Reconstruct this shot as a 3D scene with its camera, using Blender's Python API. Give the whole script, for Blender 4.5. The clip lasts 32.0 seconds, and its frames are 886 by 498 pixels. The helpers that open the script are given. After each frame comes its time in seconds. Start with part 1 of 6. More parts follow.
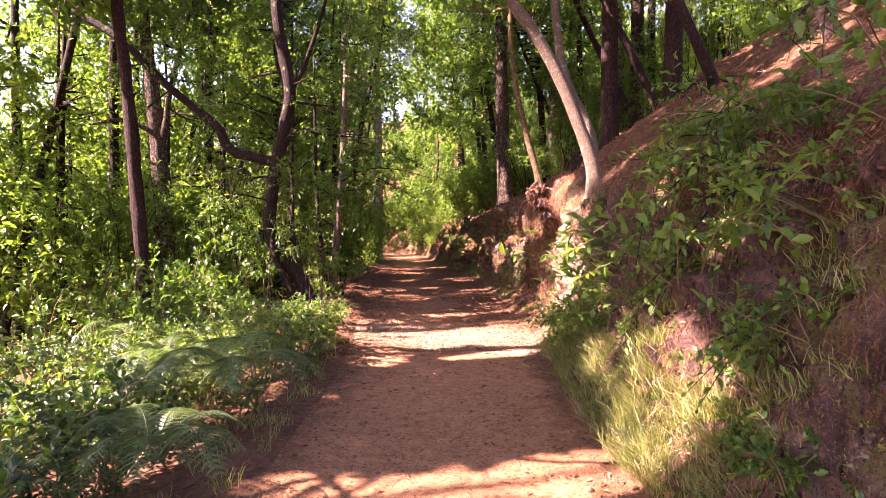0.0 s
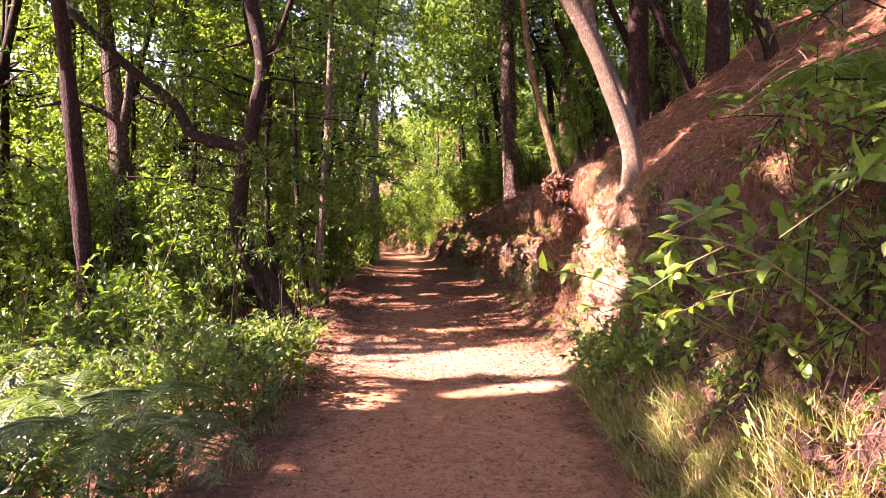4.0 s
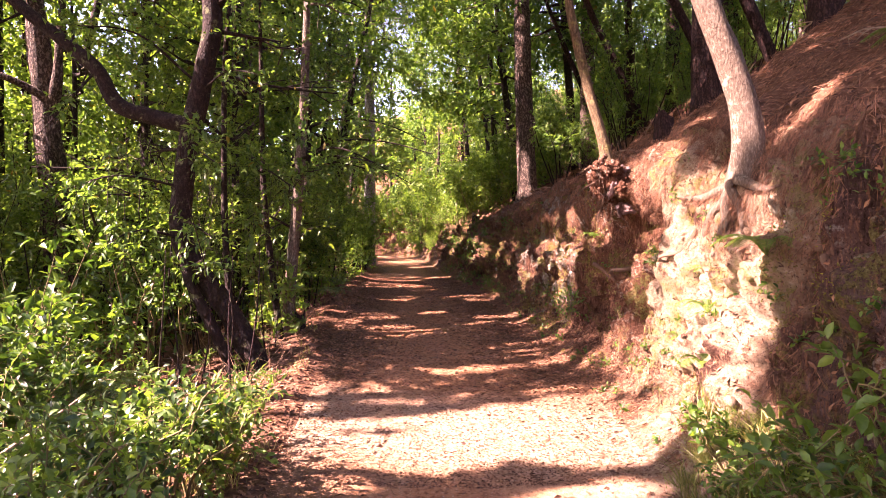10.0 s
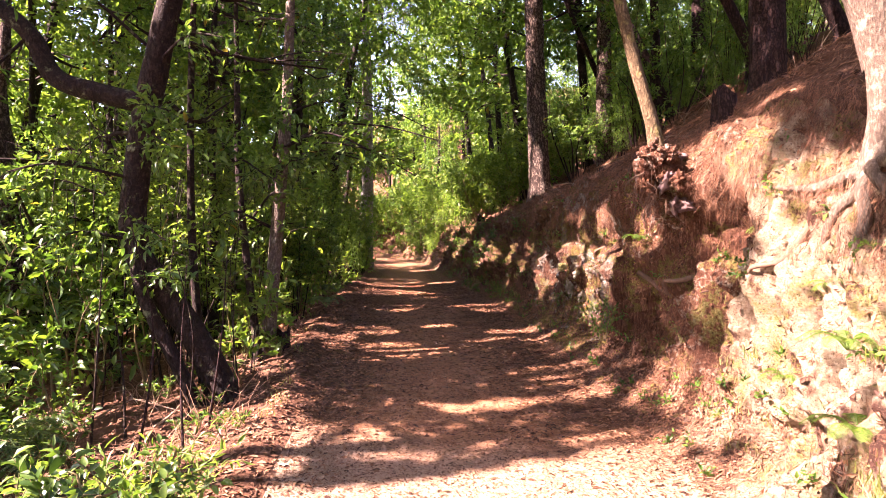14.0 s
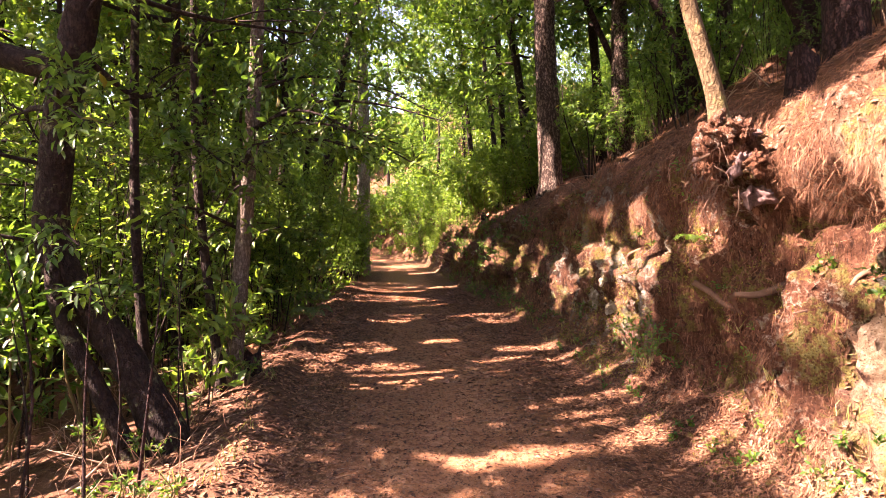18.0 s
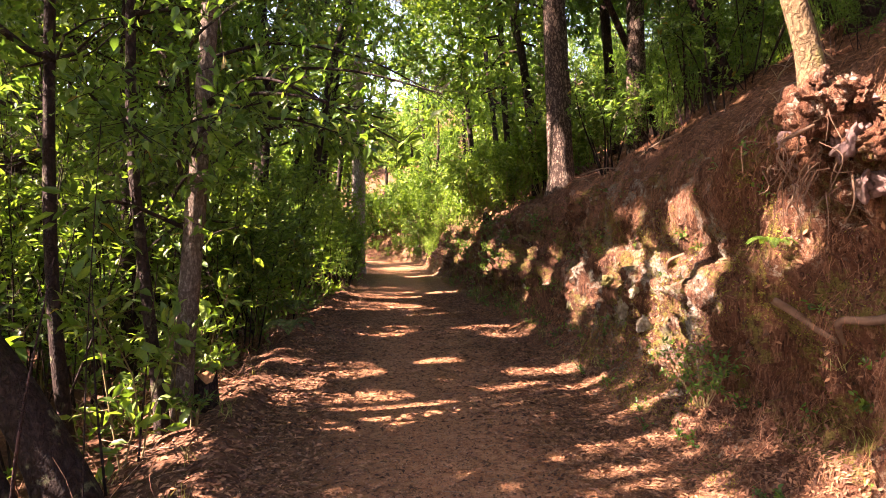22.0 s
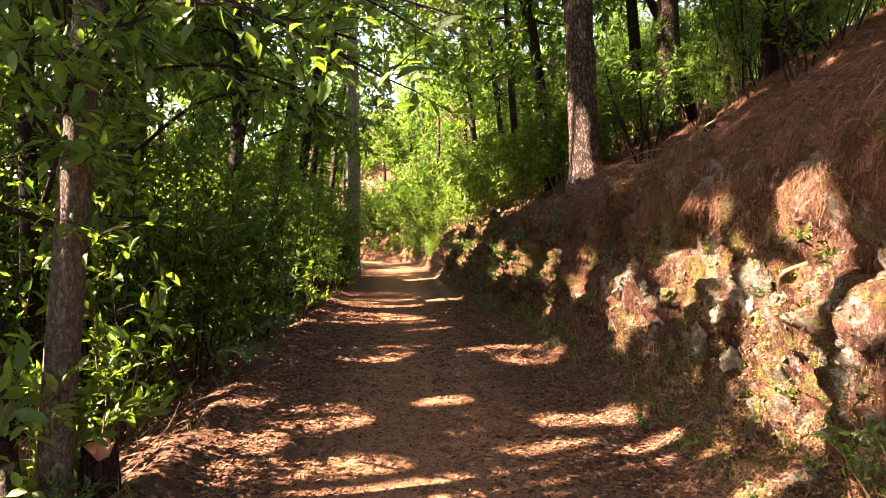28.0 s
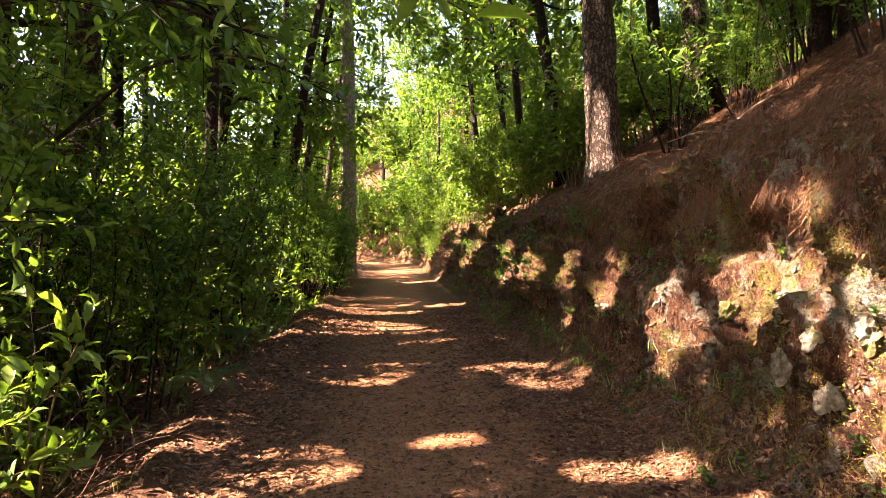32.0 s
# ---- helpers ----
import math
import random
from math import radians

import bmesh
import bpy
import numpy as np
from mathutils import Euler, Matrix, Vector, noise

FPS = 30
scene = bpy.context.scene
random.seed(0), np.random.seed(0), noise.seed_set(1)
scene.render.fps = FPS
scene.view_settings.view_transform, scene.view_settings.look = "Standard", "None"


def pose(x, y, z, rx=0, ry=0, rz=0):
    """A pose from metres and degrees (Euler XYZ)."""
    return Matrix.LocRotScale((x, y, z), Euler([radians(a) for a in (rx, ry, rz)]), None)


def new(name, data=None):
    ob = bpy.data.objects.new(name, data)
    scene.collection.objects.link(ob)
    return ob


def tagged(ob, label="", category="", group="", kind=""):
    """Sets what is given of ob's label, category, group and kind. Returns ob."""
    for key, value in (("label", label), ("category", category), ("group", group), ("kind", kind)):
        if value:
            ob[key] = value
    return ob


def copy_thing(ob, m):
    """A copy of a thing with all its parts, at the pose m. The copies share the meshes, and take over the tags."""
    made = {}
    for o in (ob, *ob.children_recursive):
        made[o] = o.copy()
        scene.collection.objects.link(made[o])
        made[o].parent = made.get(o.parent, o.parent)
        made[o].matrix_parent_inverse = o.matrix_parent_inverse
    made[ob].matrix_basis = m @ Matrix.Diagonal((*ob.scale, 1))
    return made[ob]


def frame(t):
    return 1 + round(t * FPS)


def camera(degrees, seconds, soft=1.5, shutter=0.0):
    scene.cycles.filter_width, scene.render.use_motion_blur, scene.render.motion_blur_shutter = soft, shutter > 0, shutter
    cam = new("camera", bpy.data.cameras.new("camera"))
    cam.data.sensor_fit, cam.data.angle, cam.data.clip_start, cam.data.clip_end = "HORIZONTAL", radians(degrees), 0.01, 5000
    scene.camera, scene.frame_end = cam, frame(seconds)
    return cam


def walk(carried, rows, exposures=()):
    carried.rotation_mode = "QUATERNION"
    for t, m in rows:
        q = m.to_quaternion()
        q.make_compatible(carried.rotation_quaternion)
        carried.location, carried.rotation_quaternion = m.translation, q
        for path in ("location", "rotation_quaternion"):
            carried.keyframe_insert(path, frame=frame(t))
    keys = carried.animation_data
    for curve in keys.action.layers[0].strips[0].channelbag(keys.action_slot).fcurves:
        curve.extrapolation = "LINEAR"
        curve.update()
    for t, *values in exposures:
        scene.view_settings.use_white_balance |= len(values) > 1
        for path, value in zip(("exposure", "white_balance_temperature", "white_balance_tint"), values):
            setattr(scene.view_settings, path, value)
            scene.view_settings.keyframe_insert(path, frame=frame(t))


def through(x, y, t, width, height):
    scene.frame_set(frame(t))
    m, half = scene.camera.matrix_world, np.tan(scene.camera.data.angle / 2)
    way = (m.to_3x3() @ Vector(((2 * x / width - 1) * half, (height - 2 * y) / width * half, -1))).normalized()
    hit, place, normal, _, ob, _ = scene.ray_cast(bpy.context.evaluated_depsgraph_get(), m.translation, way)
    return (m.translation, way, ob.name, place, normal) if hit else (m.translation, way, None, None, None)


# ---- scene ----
cam = camera(74.0, 32.0, soft=0.55)
METRES, SIDE, BEND, EYE = 11.9, 7.53, 0.633, 1.87
ROWS = [
    (0.0, 0.0, 0.0, 0.0, 0.0, 0.0, -0.0),
    (0.5, -0.0001, 0.0193, 0.002, 0.03, -0.08, -0.0),
    (1.0, -0.0005, 0.0394, 0.0026, 0.03, -0.13, -0.02),
    (1.5, -0.0007, 0.0603, 0.0032, 0.03, -0.18, -0.03),
    (2.0, -0.0005, 0.0812, 0.0046, 0.03, -0.25, -0.02),
    (2.5, -0.0001, 0.1021, 0.0056, 0.03, -0.28, -0.02),
    (3.0, 0.0, 0.123, 0.007, 0.03, -0.29, -0.03),
    (3.5, -0.0004, 0.1435, 0.0084, 0.01, -0.31, -0.03),
    (5.5, -0.0029, 0.2259, 0.0145, -0.01, -0.32, -0.0),
    (6.0, -0.0035, 0.2457, 0.0156, 0.01, -0.29, 0.0),
    (6.5, -0.005, 0.2653, 0.0167, 0.02, -0.25, 0.01),
    (7.0, -0.0073, 0.2844, 0.0183, 0.01, -0.23, -0.01),
    (7.5, -0.0099, 0.3029, 0.0196, 0.0, -0.2, 0.01),
    (8.0, -0.0122, 0.3214, 0.0208, 0.0, -0.18, -0.03),
    (8.5, -0.0141, 0.3395, 0.0217, -0.02, -0.12, -0.01),
    (9.0, -0.0166, 0.3566, 0.0232, -0.06, -0.11, -0.01),
    (9.5, -0.0189, 0.3738, 0.0242, -0.09, -0.06, -0.01),
    (10.0, -0.0212, 0.3904, 0.0254, -0.11, -0.04, -0.01),
    (10.5, -0.0244, 0.4066, 0.0261, -0.17, -0.0, -0.01),
    (11.0, -0.027, 0.4228, 0.0271, -0.18, 0.02, -0.03),
    (11.5, -0.0297, 0.4388, 0.0276, -0.21, 0.05, -0.01),
    (12.0, -0.0325, 0.4544, 0.0286, -0.23, 0.06, -0.01),
    (12.5, -0.0349, 0.4701, 0.0294, -0.23, 0.1, 0.01),
    (13.0, -0.0373, 0.4855, 0.0301, -0.26, 0.13, 0.01),
    (13.5, -0.0394, 0.5004, 0.0308, -0.34, 0.16, -0.01),
    (14.0, -0.0411, 0.5154, 0.032, -0.36, 0.16, -0.01),
    (14.5, -0.0432, 0.5305, 0.0335, -0.42, 0.18, -0.01),
    (16.5, -0.0447, 0.5908, 0.0375, -0.31, 0.23, 0.21),
    (17.0, -0.0451, 0.6057, 0.0374, -0.33, 0.23, 0.21),
    (17.5, -0.0453, 0.6206, 0.0376, -0.38, 0.2, 0.22),
    (18.0, -0.0449, 0.6351, 0.0379, -0.37, 0.2, 0.23),
    (18.5, -0.0451, 0.6494, 0.0387, -0.39, 0.2, 0.24),
    (19.0, -0.0435, 0.6637, 0.039, -0.33, 0.23, 0.22),
    (19.5, -0.0439, 0.6775, 0.0401, -0.39, 0.23, 0.25),
    (20.0, -0.0435, 0.691, 0.0411, -0.4, 0.22, 0.24),
    (20.5, -0.044, 0.7043, 0.0422, -0.41, 0.23, 0.26),
    (21.0, -0.0444, 0.7177, 0.0427, -0.42, 0.23, 0.25),
    (21.5, -0.0434, 0.731, 0.0433, -0.42, 0.22, 0.21),
    (22.0, -0.0432, 0.7445, 0.0445, -0.44, 0.23, 0.19),
    (22.5, -0.0426, 0.758, 0.0455, -0.46, 0.22, 0.17),
    (23.0, -0.0412, 0.7714, 0.0458, -0.45, 0.22, 0.18),
    (23.5, -0.041, 0.7845, 0.0461, -0.48, 0.2, 0.18),
    (24.0, -0.0417, 0.7976, 0.0467, -0.48, 0.2, 0.18),
    (24.5, -0.0426, 0.8103, 0.0472, -0.49, 0.21, 0.17),
    (25.0, -0.0438, 0.8232, 0.0483, -0.51, 0.19, 0.13),
    (25.5, -0.0449, 0.8361, 0.0489, -0.5, 0.18, 0.13),
    (27.5, -0.0491, 0.8868, 0.0526, -0.42, 0.09, 0.3),
    (28.0, -0.0508, 0.8991, 0.0527, -0.45, 0.09, 0.28),
    (28.5, -0.0517, 0.9113, 0.053, -0.46, 0.11, 0.27),
    (29.0, -0.0524, 0.9236, 0.0533, -0.5, 0.09, 0.28),
    (29.5, -0.0528, 0.9359, 0.0538, -0.51, 0.09, 0.27),
    (30.0, -0.0535, 0.9481, 0.0542, -0.55, 0.07, 0.29),
    (30.5, -0.0544, 0.96, 0.0547, -0.55, 0.08, 0.29),
    (31.0, -0.0553, 0.9715, 0.0555, -0.55, 0.06, 0.29),
    (31.5, -0.0552, 0.983, 0.0558, -0.54, 0.08, 0.29),
    (32.0, -0.0552, 0.9943, 0.0567, -0.52, 0.06, 0.31),
]
walk(cam, [(t, pose(SIDE * x, METRES * y, EYE + SIDE * z, 90 + BEND * pitch, roll, BEND * yaw)) for t, x, y, z, yaw, pitch, roll in ROWS],
     exposures=((0.0, 3.38, 7200.0, 55.0), (3.5, 3.38, 7300.0, 56.0), (7.0, 3.42, 7700.0, 62.0), (13.0, 3.40, 7000.0, 50.0), (19.0, 3.46, 7700.0, 43.0), (32.0, 3.46, 7900.0, 29.0)))

# ---- sky and sun ----
SUN_FROM = Vector((-0.97, -0.24, 0.0)).normalized()
SUN_EL = radians(43.0)
world = bpy.data.worlds.new("sky")
scene.world = world
world.use_nodes = True
wn = world.node_tree.nodes
wl = world.node_tree.links
sky = wn.new("ShaderNodeTexSky")
sky.sky_type = "NISHITA"
sky.sun_disc = False
sky.sun_elevation = SUN_EL
sky.sun_rotation = math.atan2(SUN_FROM.x, SUN_FROM.y)
wn["Background"].inputs["Strength"].default_value = 0.092
wl.new(sky.outputs["Color"], wn["Background"].inputs["Color"])
sun_data = bpy.data.lights.new("sun", "SUN")
sun_data.energy = 5.0
sun_data.angle = radians(0.6)
sun_data.color = (1.0, 0.92, 0.80)
sun = new("sun", sun_data)
TO_SUN = (SUN_FROM * math.cos(SUN_EL) + Vector((0, 0, math.sin(SUN_EL)))).normalized()
sun.matrix_world = Matrix.Translation((-30, 0, 40)) @ (-TO_SUN).to_track_quat("-Z", "Y").to_matrix().to_4x4()

# ---- arithmetic ----
rng = np.random.default_rng(7)


def hash3(i, j, k, seed):
    h = (i * 374761393 + j * 668265263 + k * 2147483647 + seed * 1274126177) & 0xFFFFFFFF
    h = ((h ^ (h >> 13)) * 1274126177) & 0xFFFFFFFF
    h = ((h ^ (h >> 16)) * 668265263) & 0xFFFFFFFF
    return ((h ^ (h >> 15)) & 0xFFFFFF) / float(0xFFFFFF)


def vnoise(P, seed=0):
    """Smooth noise from 0 to 1 at the points P."""
    P = np.asarray(P, float)
    I = np.floor(P).astype(np.int64)
    f = P - I
    f = f * f * (3 - 2 * f)
    out = 0
    for a in (0, 1):
        for b in (0, 1):
            for c in (0, 1):
                w = (f[..., 0] if a else 1 - f[..., 0]) * (f[..., 1] if b else 1 - f[..., 1]) * (f[..., 2] if c else 1 - f[..., 2])
                out = out + w * hash3(I[..., 0] + a, I[..., 1] + b, I[..., 2] + c, seed)
    return out


def fbm(P, octaves=4, seed=0):
    P = np.asarray(P, float)
    out, amp, tot = 0, 1.0, 0.0
    for o in range(octaves):
        out = out + amp * (vnoise(P * 2.03 ** o + 17.3 * o, seed + o) - 0.5)
        tot += amp
        amp *= 0.5
    return out / tot * 2


def unit(v):
    v = np.asarray(v, float)
    return v / np.maximum(np.linalg.norm(v, axis=-1, keepdims=True), 1e-9)


E1 = np.array([-SUN_FROM.y, SUN_FROM.x, 0.0]) * -1
E2 = np.cross(np.array(TO_SUN), E1)
if E2[2] < 0:
    E2 = -E2
# gaps in the leaf canopy through which the sun reaches the place: a lit spot, and the gap's half width and half height
GAPS = (
    (-0.3, 4.2, 0.15, 0.22, 0.55), (1.0, 4.5, 0.2, 0.30, 0.6), (1.5, 4.5, 0.45, 0.36, 0.3), 
    (1.75, 4.6, 0.6, 0.42, 0.36), (1.65, 6.1, 0.7, 0.18, 0.14), 
    (-0.2, 9.75, 0.4, 0.36, 0.9), (1.3, 9.9, 0.5, 0.50, 0.7), (2.1, 10.1, 1.4, 0.60, 0.6), (2.4, 10.2, 2.3, 0.45, 0.4),
    (0.3, 10.6, 0.45, 0.14, 1.1), (1.9, 10.9, 1.1, 0.32, 0.45), (2.0, 9.0, 1.2, 0.42, 0.5), (1.8, 8.5, 0.8, 0.28, 0.3), (2.3, 9.2, 2.0, 0.3, 0.3),
    (-3.2, 15.6, 2.4, 0.35, 0.3), (-3.5, 18.0, 3.0, 0.6, 0.4), (-3.5, 21.0, 2.8, 0.9, 0.6), (-4.0, 25.0, 3.0, 1.1, 0.7), (-4.1, 13.9, 3.4, 0.5, 0.5), (-3.9, 11.0, 2.0, 0.7, 0.5), (-2.7, 16.6, 1.2, 0.3, 0.3), (-2.58, 14.15, 2.3, 0.16, 0.55),
    (3.0, 11.8, 3.5, 0.22, 0.18), (2.1, 12.4, 3.2, 0.35, 0.35), (2.3, 9.7, 3.9, 0.35, 0.5),
    (1.9, 12.1, 0.8, 0.18, 0.25), (0.4, 12.3, 0.5, 0.07, 0.4), (1.0, 13.8, 0.65, 0.07, 0.3), 
    (1.75, 14.3, 1.9, 0.55, 0.48), (1.6, 15.1, 1.9, 0.2, 0.2), (1.55, 14.5, 1.75, 0.35, 0.3), (1.8, 15.8, 2.4, 0.25, 0.2), (2.0, 14.6, 2.6, 0.25, 0.16), 
    (0.7, 15.9, 0.75, 0.12, 0.16), (-0.4, 16.5, 0.8, 0.10, 0.16), (1.2, 15.2, 0.8, 0.16, 0.2),
    (-2.0, 15.4, 0.75, 0.25, 0.25), (-2.1, 13.0, 0.55, 0.08, 0.15),
    (0.8, 18.1, 0.95, 0.36, 0.32), (-0.6, 20.5, 1.0, 0.15, 0.3), (-1.6, 23.5, 1.1, 0.22, 0.5), (-0.3, 24.6, 1.1, 0.2, 0.3),
    (2.2, 21.5, 4.0, 0.55, 0.6), (2.2, 4.3, 1.8, 0.16, 0.12), (2.35, 5.7, 2.3, 0.14, 0.12), (1.9, 6.6, 1.2, 0.10, 0.12), (-1.1, 13.35, 3.3, 0.35, 0.28), (3.2, 13.8, 3.9, 0.18, 0.10), (1.2, 20.0, 2.2, 0.3, 0.25), (0.3, 27.0, 2.3, 0.8, 0.3), (-1.5, 38.5, 1.4, 1.6, 1.4),
    (-1.0, 31.0, 1.3, 0.3, 0.5), (0.9, 23.0, 2.0, 0.35, 0.3), (3.6, 19.7, 4.3, 0.3, 0.2), 
    (1.0, 27.0, 3.6, 1.3, 0.8), (0.5, 31.5, 3.6, 1.6, 0.9), (0.0, 37.0, 3.8, 1.8, 0.9),
    (-2.0, 8.3, 1.2, 0.6, 0.3), (-3.4, 9.2, 1.4, 0.9, 0.6), (-1.8, 4.0, 0.9, 0.3, 0.25), (1.6, 5.4, 0.6, 0.2, 0.2), (1.75, 5.8, 1.1, 0.1, 0.12),
    (2.4, 11.2, 2.6, 0.35, 0.5), (2.35, 12.5, 3.2, 0.35, 0.45), (0.7, 8.75, 0.28, 0.13, 0.5), (2.45, 11.9, 2.75, 0.4, 0.4), (2.15, 11.6, 1.9, 0.22, 0.3), (0.1, 18.6, 0.95, 0.2, 0.32), (0.5, 18.5, 0.95, 0.25, 0.3), (1.15, 15.9, 0.8, 0.10, 0.14), (0.5, 15.3, 0.75, 0.08, 0.2), (1.95, 11.5, 0.95, 0.3, 0.3), (0.9, 10.2, 0.4, 0.5, 0.7), (1.2, 11.2, 0.5, 0.12, 0.3),
    (1.74, 4.2, 0.86, 0.36, 0.32), (1.8, 3.7, 0.9, 0.22, 0.2),
    (-3.8, 10.5, 1.8, 0.8, 0.6), (-4.6, 11.8, 2.4, 0.8, 0.7), (-3.2, 9.8, 1.5, 0.6, 0.5), (-5.5, 11.0, 2.6, 0.8, 0.6), (-4.3, 14.5, 2.4, 0.45, 0.45), (-4.8, 16.0, 3.0, 0.6, 0.6), (-5.5, 13.5, 3.0, 0.6, 0.6), (-6.5, 15.5, 3.5, 0.8, 0.8), (-5.6, 18.0, 3.2, 0.8, 0.7),
    (-2.9, 13.4, 1.1, 0.22, 0.22), (-2.6, 13.9, 0.6, 0.2, 0.2), (-3.1, 14.5, 0.7, 0.25, 0.22), (-2.7, 15.0, 0.7, 0.2, 0.2), (-3.4, 14.8, 1.4, 0.28, 0.25), (-2.9, 15.7, 1.0, 0.22, 0.2), (-3.6, 16.4, 1.9, 0.3, 0.3), (-3.1, 17.6, 1.5, 0.28, 0.25), (-2.8, 18.6, 1.1, 0.22, 0.2), (-3.5, 19.4, 1.9, 0.35, 0.3), (-3.2, 20.6, 1.4, 0.3, 0.25),
    (-3.3, 22.2, 1.8, 0.35, 0.3), (-3.8, 23.6, 2.4, 0.4, 0.35), (-2.15, 14.2, 2.4, 0.16, 0.14), (-4.2, 12.6, 1.2, 0.35, 0.25), (-5.0, 13.2, 2.2, 0.4, 0.3), (-2.4, 16.3, 0.85, 0.18, 0.18), (-0.8, 13.3, 3.0, 0.26, 0.2), (-3.4, 11.6, 1.0, 0.3, 0.25), (-4.6, 10.2, 1.6, 0.5, 0.35), (-5.4, 8.6, 1.4, 0.6, 0.4),
    (1.9, 12.95, 2.4, 0.2, 0.16), (1.75, 15.2, 2.2, 0.16, 0.2), (1.7, 16.1, 2.2, 0.28, 0.25), (1.5, 16.9, 1.7, 0.22, 0.28), (1.9, 15.6, 2.6, 0.15, 0.12), (1.4, 18.4, 1.9, 0.28, 0.25), (1.1, 19.3, 1.7, 0.22, 0.2), (1.3, 12.6, 0.62, 0.12, 0.14), (1.05, 13.1, 0.62, 0.12, 0.14), (0.9, 21.0, 2.0, 0.25, 0.22),
)
GAPS = [(np.array(g[:3]) @ E1, np.array(g[:3]) @ E2, g[3], g[4], np.array(g[:3]) @ np.array(TO_SUN)) for g in GAPS]


def shaded(P, margin=0.05, loose=False):
    """True for the points that do not stand in a gap of the canopy."""
    p, q = P @ E1, P @ E2
    wob = 0.35 * (vnoise(np.stack([p * 3.0, q * 3.0, p * 0], -1), 5) - 0.5)
    keep = np.ones(len(P), bool)
    toward = P @ np.array(TO_SUN)
    for a, b, rp, rq, w in GAPS:
        keep &= (toward < w + 0.45) | (((p - a) / (rp + margin)) ** 2 + ((q - b) / (rq + margin)) ** 2 > 1.0 + wob)
    if not loose:
        return keep
    # added tall crowns down the slope lose leaves so sun reaches the left undergrowth
    reach = P[:, 0] + np.maximum(P[:, 2] - 1.3, 0) / math.tan(SUN_EL) * 0.97
    open_wood = vnoise(np.stack([p * 0.75, q * 0.75, p * 0], -1), 15) > np.where(p > 8.8, 0.43, 0.56)
    keep &= ~(open_wood & (reach < -3.0))
    return keep


# ---- meshes ----
def mesh_from(name, V, faces, mat, smooth=False):
    """A mesh from an array of points and arrays of faces, each of one face size."""
    me = bpy.data.meshes.new(name)
    V = np.asarray(V, np.float32)
    faces = [np.asarray(f, np.int32) for f in faces if len(f)]
    loops = np.concatenate([f.ravel() for f in faces])
    sizes = np.concatenate([np.full(len(f), f.shape[1], np.int32) for f in faces])
    starts = np.concatenate([[0], np.cumsum(sizes)[:-1]]).astype(np.int32)
    me.vertices.add(len(V))
    me.vertices.foreach_set("co", V.ravel())
    me.loops.add(len(loops))
    me.loops.foreach_set("vertex_index", loops)
    me.polygons.add(len(sizes))
    me.polygons.foreach_set("loop_start", starts)
    me.polygons.foreach_set("loop_total", sizes)
    if smooth:
        me.polygons.foreach_set("use_smooth", np.ones(len(sizes), bool))
    me.update(calc_edges=True)
    me.validate()
    if mat:
        me.materials.append(mat)
    return me


class Heap:
    """Points and faces gathered for one mesh."""

    def __init__(self):
        self.v, self.f, self.n = [], {}, 0

    def add(self, V, F):
        V, F = np.asarray(V, float), np.asarray(F, int)
        self.v.append(V.reshape(-1, 3))
        self.f.setdefault(F.shape[1], []).append(F + self.n)
        self.n += len(self.v[-1])

    def mesh(self, name, mat, smooth=False):
        return mesh_from(name, np.concatenate(self.v), [np.concatenate(f) for f in self.f.values()], mat, smooth)


def part(name, me, parent, label=""):
    ob = new(name, me)
    ob.parent = parent
    if label:
        tagged(ob, label)
    return ob


def thing(name, at, label, category, group="", kind=""):
    ob = new(name)
    ob.empty_display_size = 0.2
    ob.matrix_world = Matrix.Translation([float(a) for a in at])
    return tagged(ob, label, category, group, kind)


def spline(points, n):
    """n points along a smooth line through the points (any number of columns)."""
    P = np.asarray(points, float)
    if len(P) < 3:
        return P[0] + (P[-1] - P[0]) * np.linspace(0, 1, n)[:, None]
    Q = np.concatenate([[2 * P[0] - P[1]], P, [2 * P[-1] - P[-2]]])
    out = []
    for s in np.linspace(0, len(P) - 1 - 1e-6, n):
        i = int(s)
        t = s - i
        a, b, c, d = Q[i], Q[i + 1], Q[i + 2], Q[i + 3]
        out.append(0.5 * (2 * b + (c - a) * t + (2 * a - 5 * b + 4 * c - d) * t * t + (3 * b - a - 3 * c + d) * t ** 3))
    return np.array(out)


